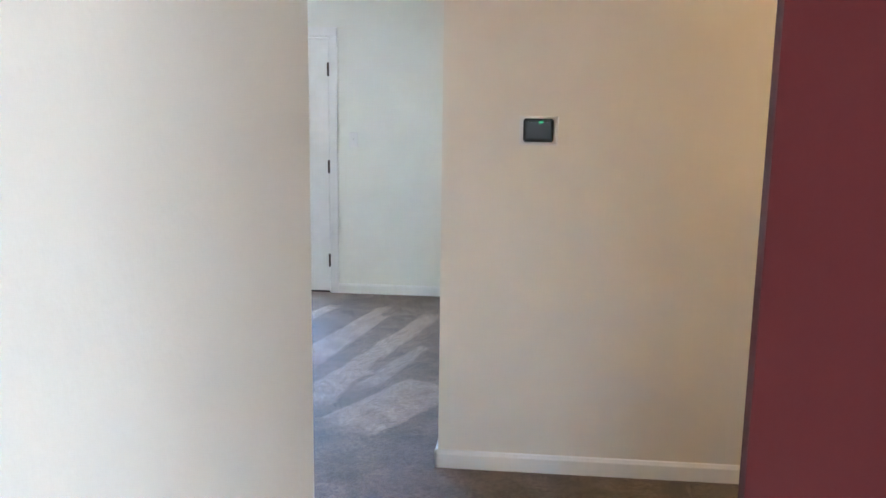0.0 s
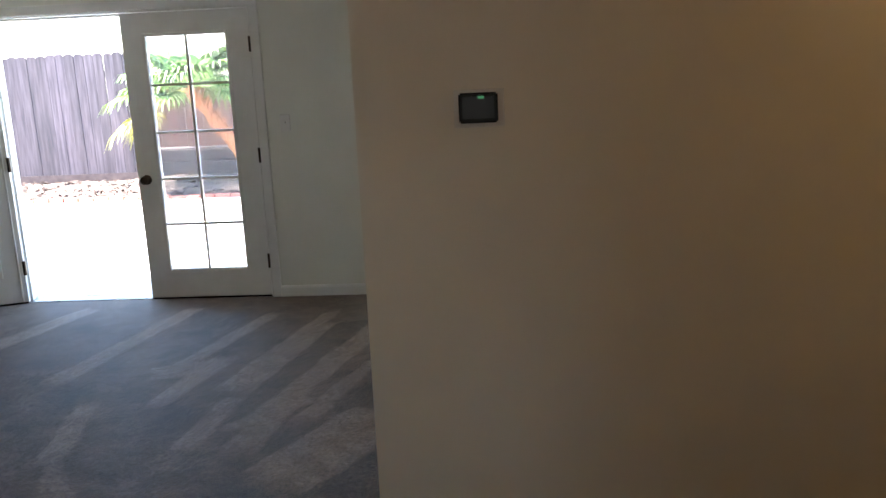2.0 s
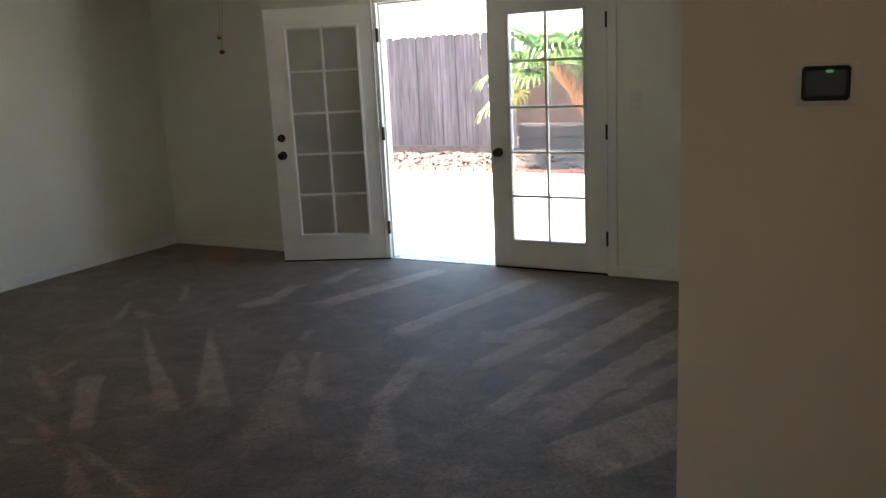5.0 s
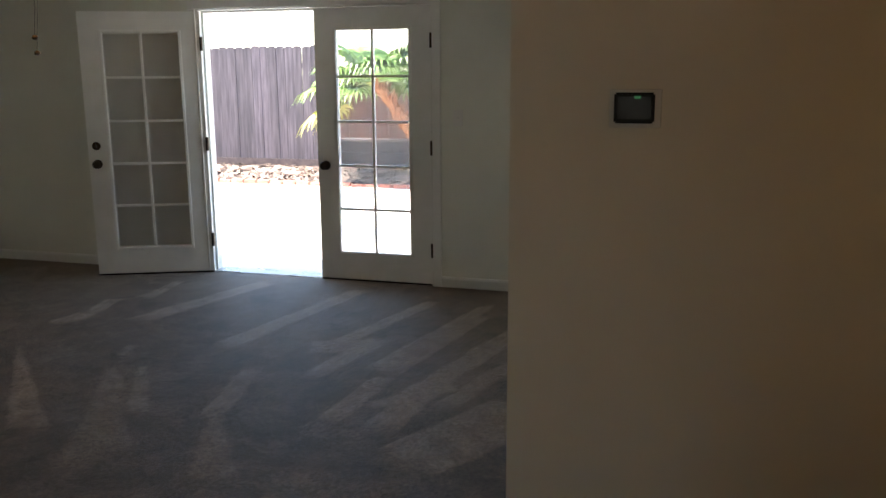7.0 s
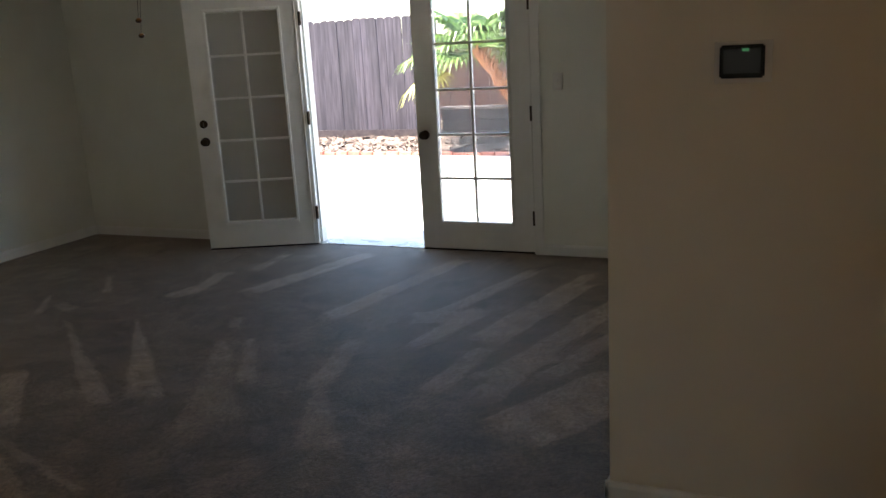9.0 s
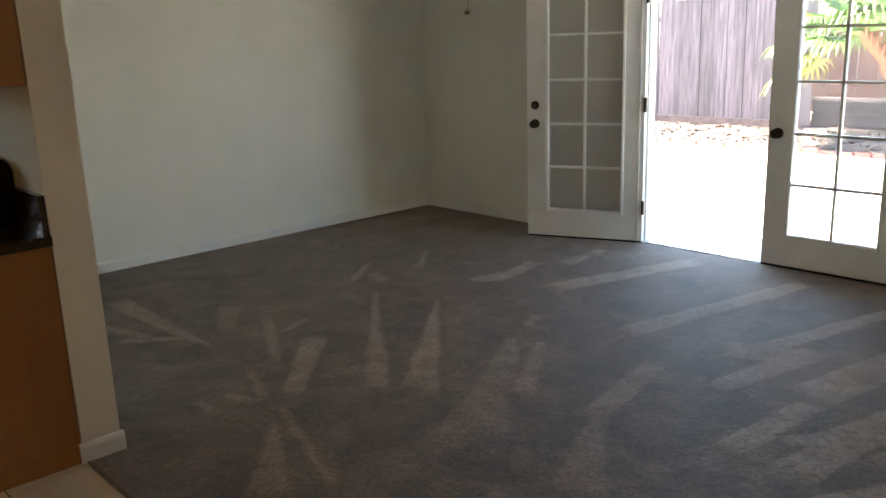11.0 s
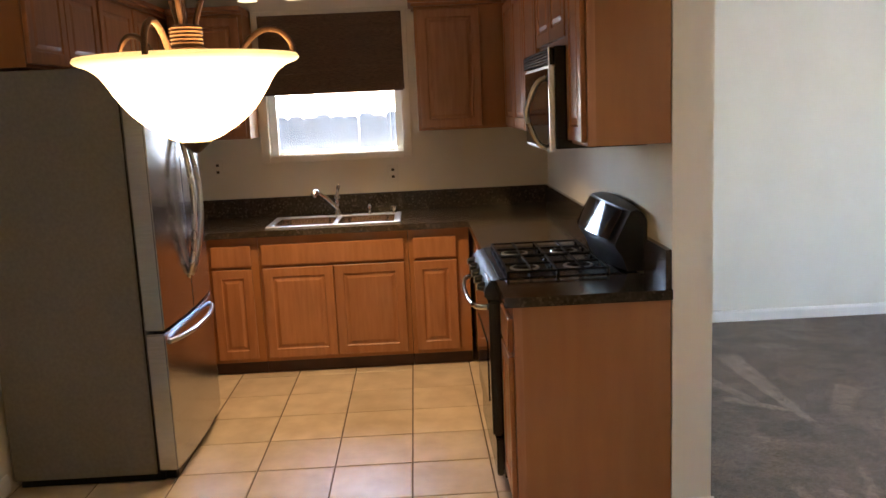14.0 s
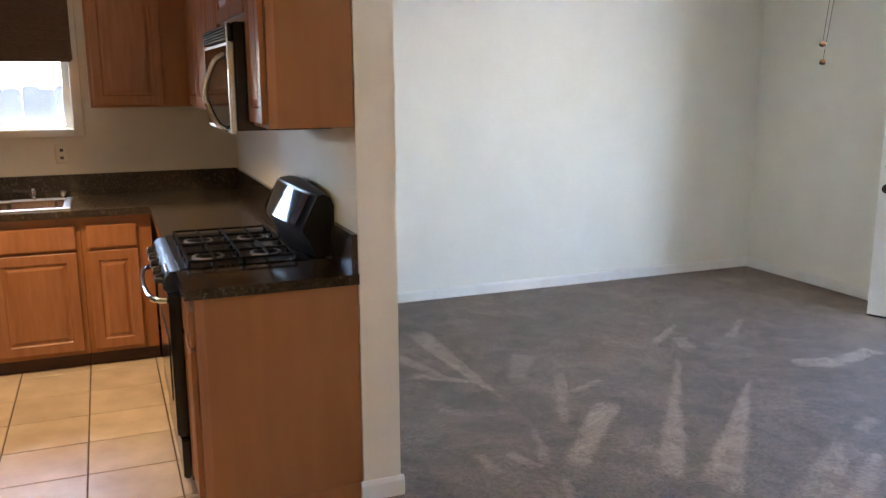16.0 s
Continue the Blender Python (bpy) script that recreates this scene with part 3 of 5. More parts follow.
def planting_bed():
    bm = bmesh.new()
    rnd = random.Random(3)
    nx, ny = 70, 14
    rows = []
    for j in range(ny + 1):
        v = j / ny
        rows.append([bm.verts.new((-12 + 20 * i / nx, 12.12 + 3.6 * v, -0.05 + 0.30 * min(v * 2.2, 1) + 0.04 * noise.noise((i * 0.6, j * 0.9, 2)) + rnd.uniform(-0.012, 0.012))) for i in range(nx + 1)])
    for a, b in zip(rows, rows[1:]):
        for i in range(nx):
            bm.faces.new((a[i], a[i + 1], b[i + 1], b[i]))
    return part("planting_bed", bm, SOIL, label="sloping dry planting bed with bark and leaf litter", kind="structure", category="planting bed")


planting_bed()


def litter():
    bm = bmesh.new()
    rnd = random.Random(8)
    for _ in range(4200):
        x, v = rnd.uniform(-8.5, 1.5), rnd.random()
        y = 12.15 + 1.6 * v
        z = -0.05 + 0.30 * min((y - 12.12) / 3.6 * 2.2, 1) + 0.015
        s = rnd.uniform(0.008, 0.030)
        m = Matrix.Translation((x, y, z)) @ Euler([rnd.uniform(-0.5, 0.5), rnd.uniform(-0.5, 0.5), rnd.uniform(0, 6.3)]).to_matrix().to_4x4() @ Matrix.Diagonal((s * 2.2, s, s * 0.5, 1))
        corners = [bm.verts.new(m @ Vector(c)) for c in ((1, 0, 0), (0, 1, 0), (-1, 0, 0), (0, -1, 0), (0.1, 0.1, 1))]
        for k in range(4):
            bm.faces.new((corners[k], corners[(k + 1) % 4], corners[4]))
    return part("leaf_litter", bm, MULCH, label="scattered bark chips and dry leaves on the bed", kind="stuff", category="litter")


litter()
edging = thing("edging", (-12, 12.06, -0.155), "low row of red bricks edging the concrete patio", "edging")
for k in range(64):
    x = -11.0 + k * 0.215
    rnd = random.Random(k)
    bm = boxes((x, x + 0.2, 12.005, 12.10, -0.155, 0.018 + rnd.uniform(-0.016, 0.010)))
    part("brick", bm, BRICK, edging, bevel=0.006)


def board(x, y0, z0, w, h, t=0.018, ear=0.03):
    """A dog-eared fence board that faces -y."""
    bm = bmesh.new()
    shape = [(0, 0), (w, 0), (w, h - ear), (w - ear, h), (ear, h), (0, h - ear)]
    a = [bm.verts.new((x + u, y0, z0 + v)) for u, v in shape]
    b = [bm.verts.new((x + u, y0 + t, z0 + v)) for u, v in shape]
    bm.faces.new(a)
    bm.faces.new(b[::-1])
    for k in range(6):
        bm.faces.new((a[k], b[k], b[(k + 1) % 6], a[(k + 1) % 6]))
    return bm


def fence(name, x0, x1, y, z0, h, material, label, seed=1, w=0.143, gap=(0.0, 0.003)):
    rnd = random.Random(seed)
    f = thing(name, ((x0 + x1) / 2, y, z0), label, "fence")
    part("rail", boxes((x0, x1, y + 0.025, y + 0.063, z0 + 0.25, z0 + 0.34)), material, f)
    part("rail", boxes((x0, x1, y + 0.025, y + 0.063, z0 + h - 0.35, z0 + h - 0.26)), material, f)
    for i in range(int((x1 - x0) / 2.4) + 1):
        part("post", boxes((x0 + i * 2.4, x0 + i * 2.4 + 0.09, y + 0.066, y + 0.156, z0 - 0.15, z0 + h - 0.06)), material, f)
    x = x0
    while x < x1:
        bm = board(x, y + rnd.uniform(-0.006, 0.004), z0 + 0.02, w, h + rnd.uniform(-0.02, 0.012) - 0.02)
        tilt = Matrix.Translation((x, y, z0)) @ Matrix.Rotation(rnd.uniform(-0.006, 0.006), 4, "Y") @ Matrix.Translation((-x, -y, -z0))
        bm.transform(tilt)
        part("board", bm, material, f)
        x += w + rnd.uniform(*gap)
    return f


fence("fence", -11.6, -5.05, 13.1, 0.16, 1.84, FENCE, "weathered purple-grey fence of dog-eared boards behind the patio")
fence("fence", -5.6, 3.0, 14.4, 0.20, 1.42, FENCE_RED, "red-brown board fence set back behind the palm", 5)
# Dark strip standing in for the shadow along the fence's foot.
part("kick_board", boxes((-11.6, -5.05, 13.068, 13.088, 0.05, 0.235)), RAILWAY, bpy.data.objects["fence"], "dark strip for the shade under the fence")
retaining = thing("retaining_wall", (-1, 13.3, 0.0), "low dark timber retaining wall with a cap coloured as sunlit", "retaining wall")
for k in range(3):
    part("sleeper", boxes((-5.0, 2.6, 13.25, 13.40, 0.02 + 0.167 * k, 0.182 + 0.167 * k)), RAILWAY, retaining, bevel=0.008)
part("cap", boxes((-5.02, 2.62, 13.2, 13.45, 0.523, 0.558)), SUNLIT_CAP, retaining, "timber cap coloured pale as if sunlit", bevel=0.005)


def frond(root, way, length, droop, rnd):
    """A fan palm leaf: a bowed stalk and a folded fan of narrow blades that droop at the tips."""
    bm = bmesh.new()
    way = Vector(way).normalized()
    side = way.cross(Vector((0, 0, 1))).normalized()
    up = side.cross(way)
    stalk = [Vector(root) + way * (length * s) + Vector((0, 0, -droop * s * s * length)) for s in (0, 0.3, 0.6, 0.9)]
    tube(stalk, 0.012, 5, bm, taper=[0.016, 0.013, 0.010, 0.006])
    hub = stalk[-1]
    ahead = (stalk[-1] - stalk[-2]).normalized()
    reach = length * 0.62
    n = 19
    for i in range(n):
        a = radians(-125 + 250 * i / (n - 1))
        out = (ahead * math.cos(a) + side * math.sin(a)).normalized()
        r = reach * (0.75 + 0.25 * math.cos(a)) * rnd.uniform(0.88, 1.05)
        across = out.cross(up).normalized() * 0.026
        pts = [hub, hub + out * r * 0.4 + up * 0.02, hub + out * r * 0.75 - Vector((0, 0, 0.06 * r)), hub + out * r * 0.93 - Vector((0, 0, 0.30 * r))]
        widths = [0.25, 1.0, 0.7, 0.05]
        left = [bm.verts.new(p - across * w) for p, w in zip(pts, widths)]
        mid = [bm.verts.new(p - up * 0.012 * w) for p, w in zip(pts, widths)]
        right = [bm.verts.new(p + across * w) for p, w in zip(pts, widths)]
        for k in range(3):
            bm.faces.new((left[k], mid[k], mid[k + 1], left[k + 1]))
            bm.faces.new((mid[k], right[k], right[k + 1], mid[k + 1]))
    return bm


def palm(base, top, label, count, length, seed):
    rnd = random.Random(seed)
    p = thing("palm_tree", base, label, "palm tree")
    b, t = Vector(base), Vector(top)
    n = 14
    pts = [b.lerp(t, i / n) + Vector((0, 0, 0.10 * math.sin(math.pi * i / n))) for i in range(n + 1)]
    part("trunk", tube(pts, 0.1, 14, taper=[0.085 - 0.015 * i / n + 0.010 * (i % 2) for i in range(n + 1)]), TRUNK, p, smooth=True)
    bm = bmesh.new()
    for i in range(60):
        a, h = rnd.uniform(0, 6.28), rnd.uniform(0.45, 1.0)
        c = b.lerp(t, h)
        out = Vector((math.cos(a), math.sin(a), 0))
        tube([c + out * 0.05, c + out * 0.09 + Vector((0, 0, 0.08)), c + out * 0.12 + Vector((0, 0, 0.17))], 0.01, 4, bm, taper=[0.028, 0.02, 0.006])
    part("bark_stubs", bm, TRUNK, p, "orange-brown fibrous old leaf stubs")
    for i in range(count):
        a = 6.283 * i / count * 2.4 + rnd.uniform(-0.3, 0.3)
        rise = rnd.uniform(0.15, 1.7) if i % 12 else rnd.uniform(-0.3, 0.0)
        dry = rise < 0.0
        a = rnd.uniform(2.6, 3.9) if dry else a
        bm = frond(t + Vector((0, 0, 0.05)), (math.cos(a), math.sin(a), rise), length * rnd.uniform(0.75, 1.05), 0.35, rnd)
        part("frond", bm, FROND_DRY if dry else FROND, p, "yellowing lower fan leaf" if dry else "")
    return p


palm((-3.35, 12.85, 0.12), (-4.08, 12.5, 1.40), "small fan palm with a leaning orange-brown trunk in the bed", 46, 0.85, 6)
fence_side = fence("side_fence", -3, 5.5, 0, 0, 1.72, FENCE_GREY, "tall weathered board fence beside the kitchen window", 9, gap=(-0.014, -0.011))
fence_side.matrix_basis = Matrix.Translation((-7.9, 1.2, -0.15)) @ Matrix.Rotation(radians(90), 4, "Z")

# ---- double glass doors ----
DOOR_H, LEAF, THICK = 2.018, 0.895, 0.044


def knob_set(parent, m, lever=False, label="round dark bronze door knob"):
    """A round knob on a rose; m puts its axis along its own -y."""
    bm = lathe([(0.0, 0.0), (0.031, 0.0), (0.033, 0.006), (0.024, 0.010), (0.011, 0.014), (0.011, 0.034), (0.022, 0.040), (0.029, 0.050), (0.027, 0.060), (0.016, 0.066), (0.0, 0.067)], sides=20)
    bm.transform(m @ Matrix.Rotation(radians(90), 4, "X"))
    return part("knob", bm, BRONZE, parent, label, smooth=True)


def glazed_leaf(name, m, label, deadbolt, knob_u):
    """A leaf whose own x runs from its hinge, its inner face at its own y = 0 and looking to -y."""
    leaf = thing(name, m, label, "door", kind="structure")
    gx0, gx1, gz0, gz1 = 0.168, 0.727, 0.215, 1.86
    frame = boxes((0, gx0, 0, THICK, 0, DOOR_H), (gx1, LEAF, 0, THICK, 0, DOOR_H), (gx0, gx1, 0, THICK, 0, gz0), (gx0, gx1, 0, THICK, gz1, DOOR_H))
    part("frame", frame, TRIM, leaf, local=True)
    bead = boxes((gx0 - 0.022, gx0, -0.009, 0, gz0 - 0.022, gz1 + 0.022), (gx1, gx1 + 0.022, -0.009, 0, gz0 - 0.022, gz1 + 0.022), (gx0, gx1, -0.009, 0, gz0 - 0.022, gz0), (gx0, gx1, -0.009, 0, gz1, gz1 + 0.022))
    part("glazing_bead", bead, TRIM, leaf, local=True, bevel=0.003)
    cols, rows = 2, 5
    cw, rh = (gx1 - gx0) / cols, (gz1 - gz0) / rows
    bars = bmesh.new()
    add_box(bars, gx0 + cw - 0.008, gx0 + cw + 0.008, 0.006, THICK - 0.006, gz0, gz1)
    for r in range(1, rows):
        add_box(bars, gx0, gx0 + cw - 0.008, 0.008, THICK - 0.008, gz0 + r * rh - 0.008, gz0 + r * rh + 0.008)
        add_box(bars, gx0 + cw + 0.008, gx1, 0.008, THICK - 0.008, gz0 + r * rh - 0.008, gz0 + r * rh + 0.008)
    part("muntins", bars, TRIM, leaf, local=True)
    for c in range(cols):
        for r in range(rows):
            x0, x1 = gx0 + c * cw + (0.009 if c else 0.001), gx0 + (c + 1) * cw - (0.001 if c else 0.009)
            pane = part("pane", boxes((x0, x1, 0.020, 0.024, gz0 + r * rh + 0.009, gz0 + (r + 1) * rh - 0.009)), PANE, leaf, local=True)
            pane.visible_shadow = False
    part("door_sweep", boxes((0.004, LEAF - 0.004, -0.005, 0.004, -0.008, 0.004)), BLACK_MATT, leaf, "black rubber sweep", local=True)
    for z in (0.26, 1.02, 1.78):
        part("hinge", tube([(-0.004, -0.012, z - 0.052), (-0.004, -0.012, z + 0.052)], 0.012, 8), BRONZE, leaf, "dark bronze hinge", local=True, smooth=True)
    k = lathe([(0.0, 0.0), (0.034, 0.0), (0.035, 0.006), (0.024, 0.010), (0.011, 0.014), (0.011, 0.036), (0.024, 0.042), (0.031, 0.052), (0.028, 0.062), (0.016, 0.067), (0.0, 0.068)], sides=20)
    k.transform(Matrix.Translation((knob_u, 0, 0.875)) @ Matrix.Rotation(radians(90), 4, "X"))
    part("knob", k, BRONZE, leaf, "round dark bronze knob", local=True, smooth=True)
    if deadbolt:
        k = lathe([(0.0, 0.0), (0.031, 0.0), (0.032, 0.010), (0.020, 0.016), (0.0, 0.017)], sides=20)
        k.transform(Matrix.Translation((knob_u, 0, 1.015)) @ Matrix.Rotation(radians(90), 4, "X"))
        b = part("deadbolt", k, BRONZE, leaf, "round dark bronze deadbolt", local=True, smooth=True)
        part("thumb_turn", boxes((knob_u - 0.004, knob_u + 0.004, -0.036, -0.017, 0.999, 1.031)), BRONZE, b, local=True, bevel=0.002)
    return leaf


MIRROR_X = Matrix.Diagonal((-1, 1, 1, 1))
right_leaf = glazed_leaf("door_1", Matrix.Translation((-1.487, 6.612, 0.014)) @ MIRROR_X, "closed white glazed door leaf with ten panes beside the open one", False, LEAF - 0.065)
left_leaf = glazed_leaf("door_2", Matrix.Translation((-3.318, 6.600, 0.014)) @ Matrix.Rotation(radians(-157.2), 4, "Z") @ Matrix.Diagonal((1, -1, 1, 1)), "white glazed door leaf with ten panes swung wide open into the room", True, LEAF - 0.065)

door_frame = thing("door_frame", (-2.385, 6.66, 0), "white frame and casing round the double glass doors", "door frame", kind="structure")
part("jamb", boxes((-3.358, -3.338, 6.602, 6.758, 0.004, 2.04), (-1.482, -1.462, 6.602, 6.758, 0.004, 2.04), (-3.358, -1.462, 6.602, 6.758, 2.04, 2.06)), TRIM, door_frame)
part("door_stop", boxes((-3.337, -3.322, 6.662, 6.70, 0.004, 2.037), (-1.498, -1.483, 6.662, 6.70, 0.004, 2.037), (-3.322, -1.498, 6.662, 6.70, 2.024, 2.038)), TRIM, door_frame)
part("casing", boxes((-3.41, -3.346, 6.582, 6.598, 0.004, 2.05), (-1.474, -1.410, 6.582, 6.598, 0.004, 2.05), (-3.41, -1.410, 6.582, 6.598, 2.05, 2.114)), TRIM, door_frame, bevel=0.003)
part("threshold", boxes((-3.336, -1.484, 6.615, 6.775, -0.03, 0.012)), SATIN, door_frame, "worn metal threshold", bevel=0.004)
for z in (0.27, 1.03, 1.79):
    part("hinge_leaf", boxes((-3.3375, -3.334, 6.606, 6.640, z - 0.05, z + 0.05)), BRONZE, door_frame, "dark bronze hinge plate")

# ---- entry: red front door, closet door ----
red = thing("front_door", Matrix.Translation((0.7795, -0.428, 0.01)) @ Matrix.Rotation(radians(180 - 42.35), 4, "Z"), "red painted front door standing half open at the entry", "door", kind="structure")
part("slab", boxes((0, 0.895, -0.042, 0, 0, 2.02)), RED, red, local=True, bevel=0.003)
for z in (0.25, 1.0, 1.8):
    part("hinge", tube([(-0.006, 0.004, z - 0.05), (-0.006, 0.004, z + 0.05)], 0.008, 8), BRONZE, red, local=True, smooth=True)
front_frame = thing("front_door_frame", (0.335, -0.5, 0), "white frame round the open front doorway", "door frame", kind="structure")
part("jamb", boxes((-0.143, -0.118, -0.568, -0.425, 0, 2.045), (0.788, 0.813, -0.568, -0.425, 0, 2.045), (-0.143, 0.813, -0.568, -0.425, 2.045, 2.068)), TRIM, front_frame)

closet = thing("door_3", (0.88, 1.42, 0.006), "closed white panelled closet door with a dark knob", "door", kind="structure")
part("slab", boxes((0.868, 0.903, 1.025, 1.815, 0.008, 2.04)), TRIM, closet, bevel=0.002)
for z0, z1 in ((0.2, 0.85), (1.0, 1.9)):
    for y0, y1 in ((1.13, 1.38), (1.46, 1.71)):
        part("panel", on_face(raised_panel(y1 - y0, z1 - z0, 0.008, 0.02), face_pose(0.868, y1, z0, "-x")), TRIM, closet)
part("casing", boxes((0.845, 0.858, 1.822, 1.885, 0.004, 2.05), (0.845, 0.858, 0.955, 1.018, 0.004, 2.05), (0.845, 0.858, 0.955, 1.885, 2.052, 2.115)), TRIM, closet, bevel=0.003)
knob_set(closet, face_pose(0.868, 1.755, 0.955, "-x"))

# ---- wall fittings ----
thermo = thing("thermostat", (0.122, 3.40, 1.455), "black touch-screen thermostat with a pale back plate on the hall wall", "thermostat")
part("back_plate", boxes((0.045, 0.200, 3.398, 3.403, 1.396, 1.512)), PLASTIC, thermo, bevel=0.002)
part("casing", boxes((0.060, 0.180, 3.376, 3.3978, 1.410, 1.502)), BLACK_SATIN, thermo, bevel=0.005)
part("screen", boxes((0.071, 0.169, 3.3735, 3.3758, 1.424, 1.490)), SCREEN, thermo, "dark grey glass screen")
part("indicator", boxes((0.120, 0.138, 3.3722, 3.3734, 1.484, 1.492)), PORCELAIN_LED, thermo, "small green light")


def plate(name, m, label, category, outlet=False):
    p = thing(name, m, label, category, category + "es on the walls" if name == "light_switch" else category + "s on the kitchen wall")
    part("cover", boxes((-0.036, 0.036, -0.006, 0, -0.058, 0.058)), WALL if outlet else PLASTIC, p, local=True, bevel=0.003)
    if outlet:
        for z in (-0.024, 0.024):
            part("socket", boxes((-0.010, 0.010, -0.009, -0.006, z - 0.009, z + 0.009)), OUTLET_DARK, p, "dark brown socket face", local=True, bevel=0.002)
            part("slots", boxes((-0.008, -0.005, -0.0105, -0.009, z - 0.006, z + 0.006), (0.005, 0.008, -0.0105, -0.009, z - 0.006, z + 0.006)), BLACK_MATT, p, local=True)
    else:
        part("toggle", boxes((-0.005, 0.005, -0.018, -0.006, -0.004, 0.012)), PLASTIC, p, local=True, bevel=0.002)
    return p


plate("light_switch", Matrix.Translation((-1.285, 6.5985, 1.25)), "white light switch beside the glass doors", "light switch")
plate("light_switch", Matrix.Translation((-3.33, -0.4985, 1.2)) @ Matrix.Rotation(radians(180), 4, "Z"), "white light switch beside the refrigerator", "light switch")
plate("outlet", face_pose(-5.8385, 1.226, 1.165, "+x"), "cream wall outlet under the window above the backsplash", "outlet", True)
plate("outlet", face_pose(-5.8385, 0.02, 1.25, "+x"), "cream wall outlet above the corner of the counter", "outlet", True)

# ---- kitchen window and shade ----
win = thing("window_1", (-5.9, 0.85, 1.31), "white sliding kitchen window over the sink", "window", kind="structure")
part("casing", boxes((-5.838, -5.822, 0.330, 0.392, 1.272, 2.285), (-5.838, -5.822, 1.308, 1.370, 1.272, 2.285), (-5.838, -5.822, 0.392, 1.308, 1.272, 1.318), (-5.838, -5.822, 0.392, 1.308, 2.238, 2.285)), WALL, win, "cream painted casing", bevel=0.003)
part("window_frame", boxes((-5.93, -5.88, 0.392, 0.445, 1.313, 2.237), (-5.93, -5.88, 1.262, 1.308, 1.313, 2.237), (-5.93, -5.88, 0.445, 1.262, 1.313, 1.345), (-5.93, -5.88, 0.445, 1.262, 2.205, 2.237)), TRIM, win, bevel=0.002)
for y0, y1 in ((0.446, 1.261),):
    pane = part("pane", boxes((-5.908, -5.904, y0, y1, 1.346, 2.204)), KITCHEN_PANE, win)
    pane.visible_shadow = False
shade = thing("roman_shade", (-5.81, 0.85, 2.25), "brown woven roman shade half lowered over the kitchen window", "window shade")
for k in range(6):
    z1 = 2.255 - k * 0.078
    bm = boxes((-5.820 + 0.002 * k, -5.812 + 0.004 * k, 0.370, 1.335, z1 - 0.0775, z1))
    part("fold", bm, BLIND, shade, bevel=0.002)
part("hem", boxes((-5.822, -5.775, 0.368, 1.337, 1.728, 1.800)), BLIND, shade, bevel=0.01)
part("cord", tube([(-5.80, 1.23, 1.74), (-5.795, 1.23, 1.62), (-5.795, 1.23, 1.20)], 0.0018, 6), PLASTIC, shade)

# ---- cabinets ----


def cabinet(name, label, body, fronts, way, toe=None, category="cabinet", side=WOOD_SIDE):
    """body: box spans; fronts: (x or y start, z0, width, height) on the plane given by way."""
    x0, x1, y0, y1, z0, z1 = body
    c = thing(name, ((x0 + x1) / 2, (y0 + y1) / 2, z0), label, category, "kitchen " + category + "s")
    part("body", boxes(body), side, c, bevel=0.002)
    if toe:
        part("toe_kick", boxes(toe), WOOD_SHADED, c, "recessed toe kick with its shade coloured in")
    for kind, a, fz, w, h in fronts:
        bm = raised_panel(w, h, 0.02, 0.05 if kind == "door" else 0.02) if kind == "door" else None
        if bm is None:
            bm = boxes((0, w, -0.02, 0, 0, h))
            bmesh.ops.bevel(bm, geom=bm.edges[:], offset=0.005, segments=2, affect="EDGES")
        if way == "+x":
            m = face_pose(x1 + 0.0005, a, fz, way)
        elif way == "-y":
            m = face_pose(a, y0 - 0.0005, fz, way)
        else:
            m = face_pose(a + w, y1 + 0.0005, fz, way)
        part("door" if kind == "door" else "drawer_front", on_face(bm, m), WOOD, c)
    return c


FX = -5.085
TOE = 0.080
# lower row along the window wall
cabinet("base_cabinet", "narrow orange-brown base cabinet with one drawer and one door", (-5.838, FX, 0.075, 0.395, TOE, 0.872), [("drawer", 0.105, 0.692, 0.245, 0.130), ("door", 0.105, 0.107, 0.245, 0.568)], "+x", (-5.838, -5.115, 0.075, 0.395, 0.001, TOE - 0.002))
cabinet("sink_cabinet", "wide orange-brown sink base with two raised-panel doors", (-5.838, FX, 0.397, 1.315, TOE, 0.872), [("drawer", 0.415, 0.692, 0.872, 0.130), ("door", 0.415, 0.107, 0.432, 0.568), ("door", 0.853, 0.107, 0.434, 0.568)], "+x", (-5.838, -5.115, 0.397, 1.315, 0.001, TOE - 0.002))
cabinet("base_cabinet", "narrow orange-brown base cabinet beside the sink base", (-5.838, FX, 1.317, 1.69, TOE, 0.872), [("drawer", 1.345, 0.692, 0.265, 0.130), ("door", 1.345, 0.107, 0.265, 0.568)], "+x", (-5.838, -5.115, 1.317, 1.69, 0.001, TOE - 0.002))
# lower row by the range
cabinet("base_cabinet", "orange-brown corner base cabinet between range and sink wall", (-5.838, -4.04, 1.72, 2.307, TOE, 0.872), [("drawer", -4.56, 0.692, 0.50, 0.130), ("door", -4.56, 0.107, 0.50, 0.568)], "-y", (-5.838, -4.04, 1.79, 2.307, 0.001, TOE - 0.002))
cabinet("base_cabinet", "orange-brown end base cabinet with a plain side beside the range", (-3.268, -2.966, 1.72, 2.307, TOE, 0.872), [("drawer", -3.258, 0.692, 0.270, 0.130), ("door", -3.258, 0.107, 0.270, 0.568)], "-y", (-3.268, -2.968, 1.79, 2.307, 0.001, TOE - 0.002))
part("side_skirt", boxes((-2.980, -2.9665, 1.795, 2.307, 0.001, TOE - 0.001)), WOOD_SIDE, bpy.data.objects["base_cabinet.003"])
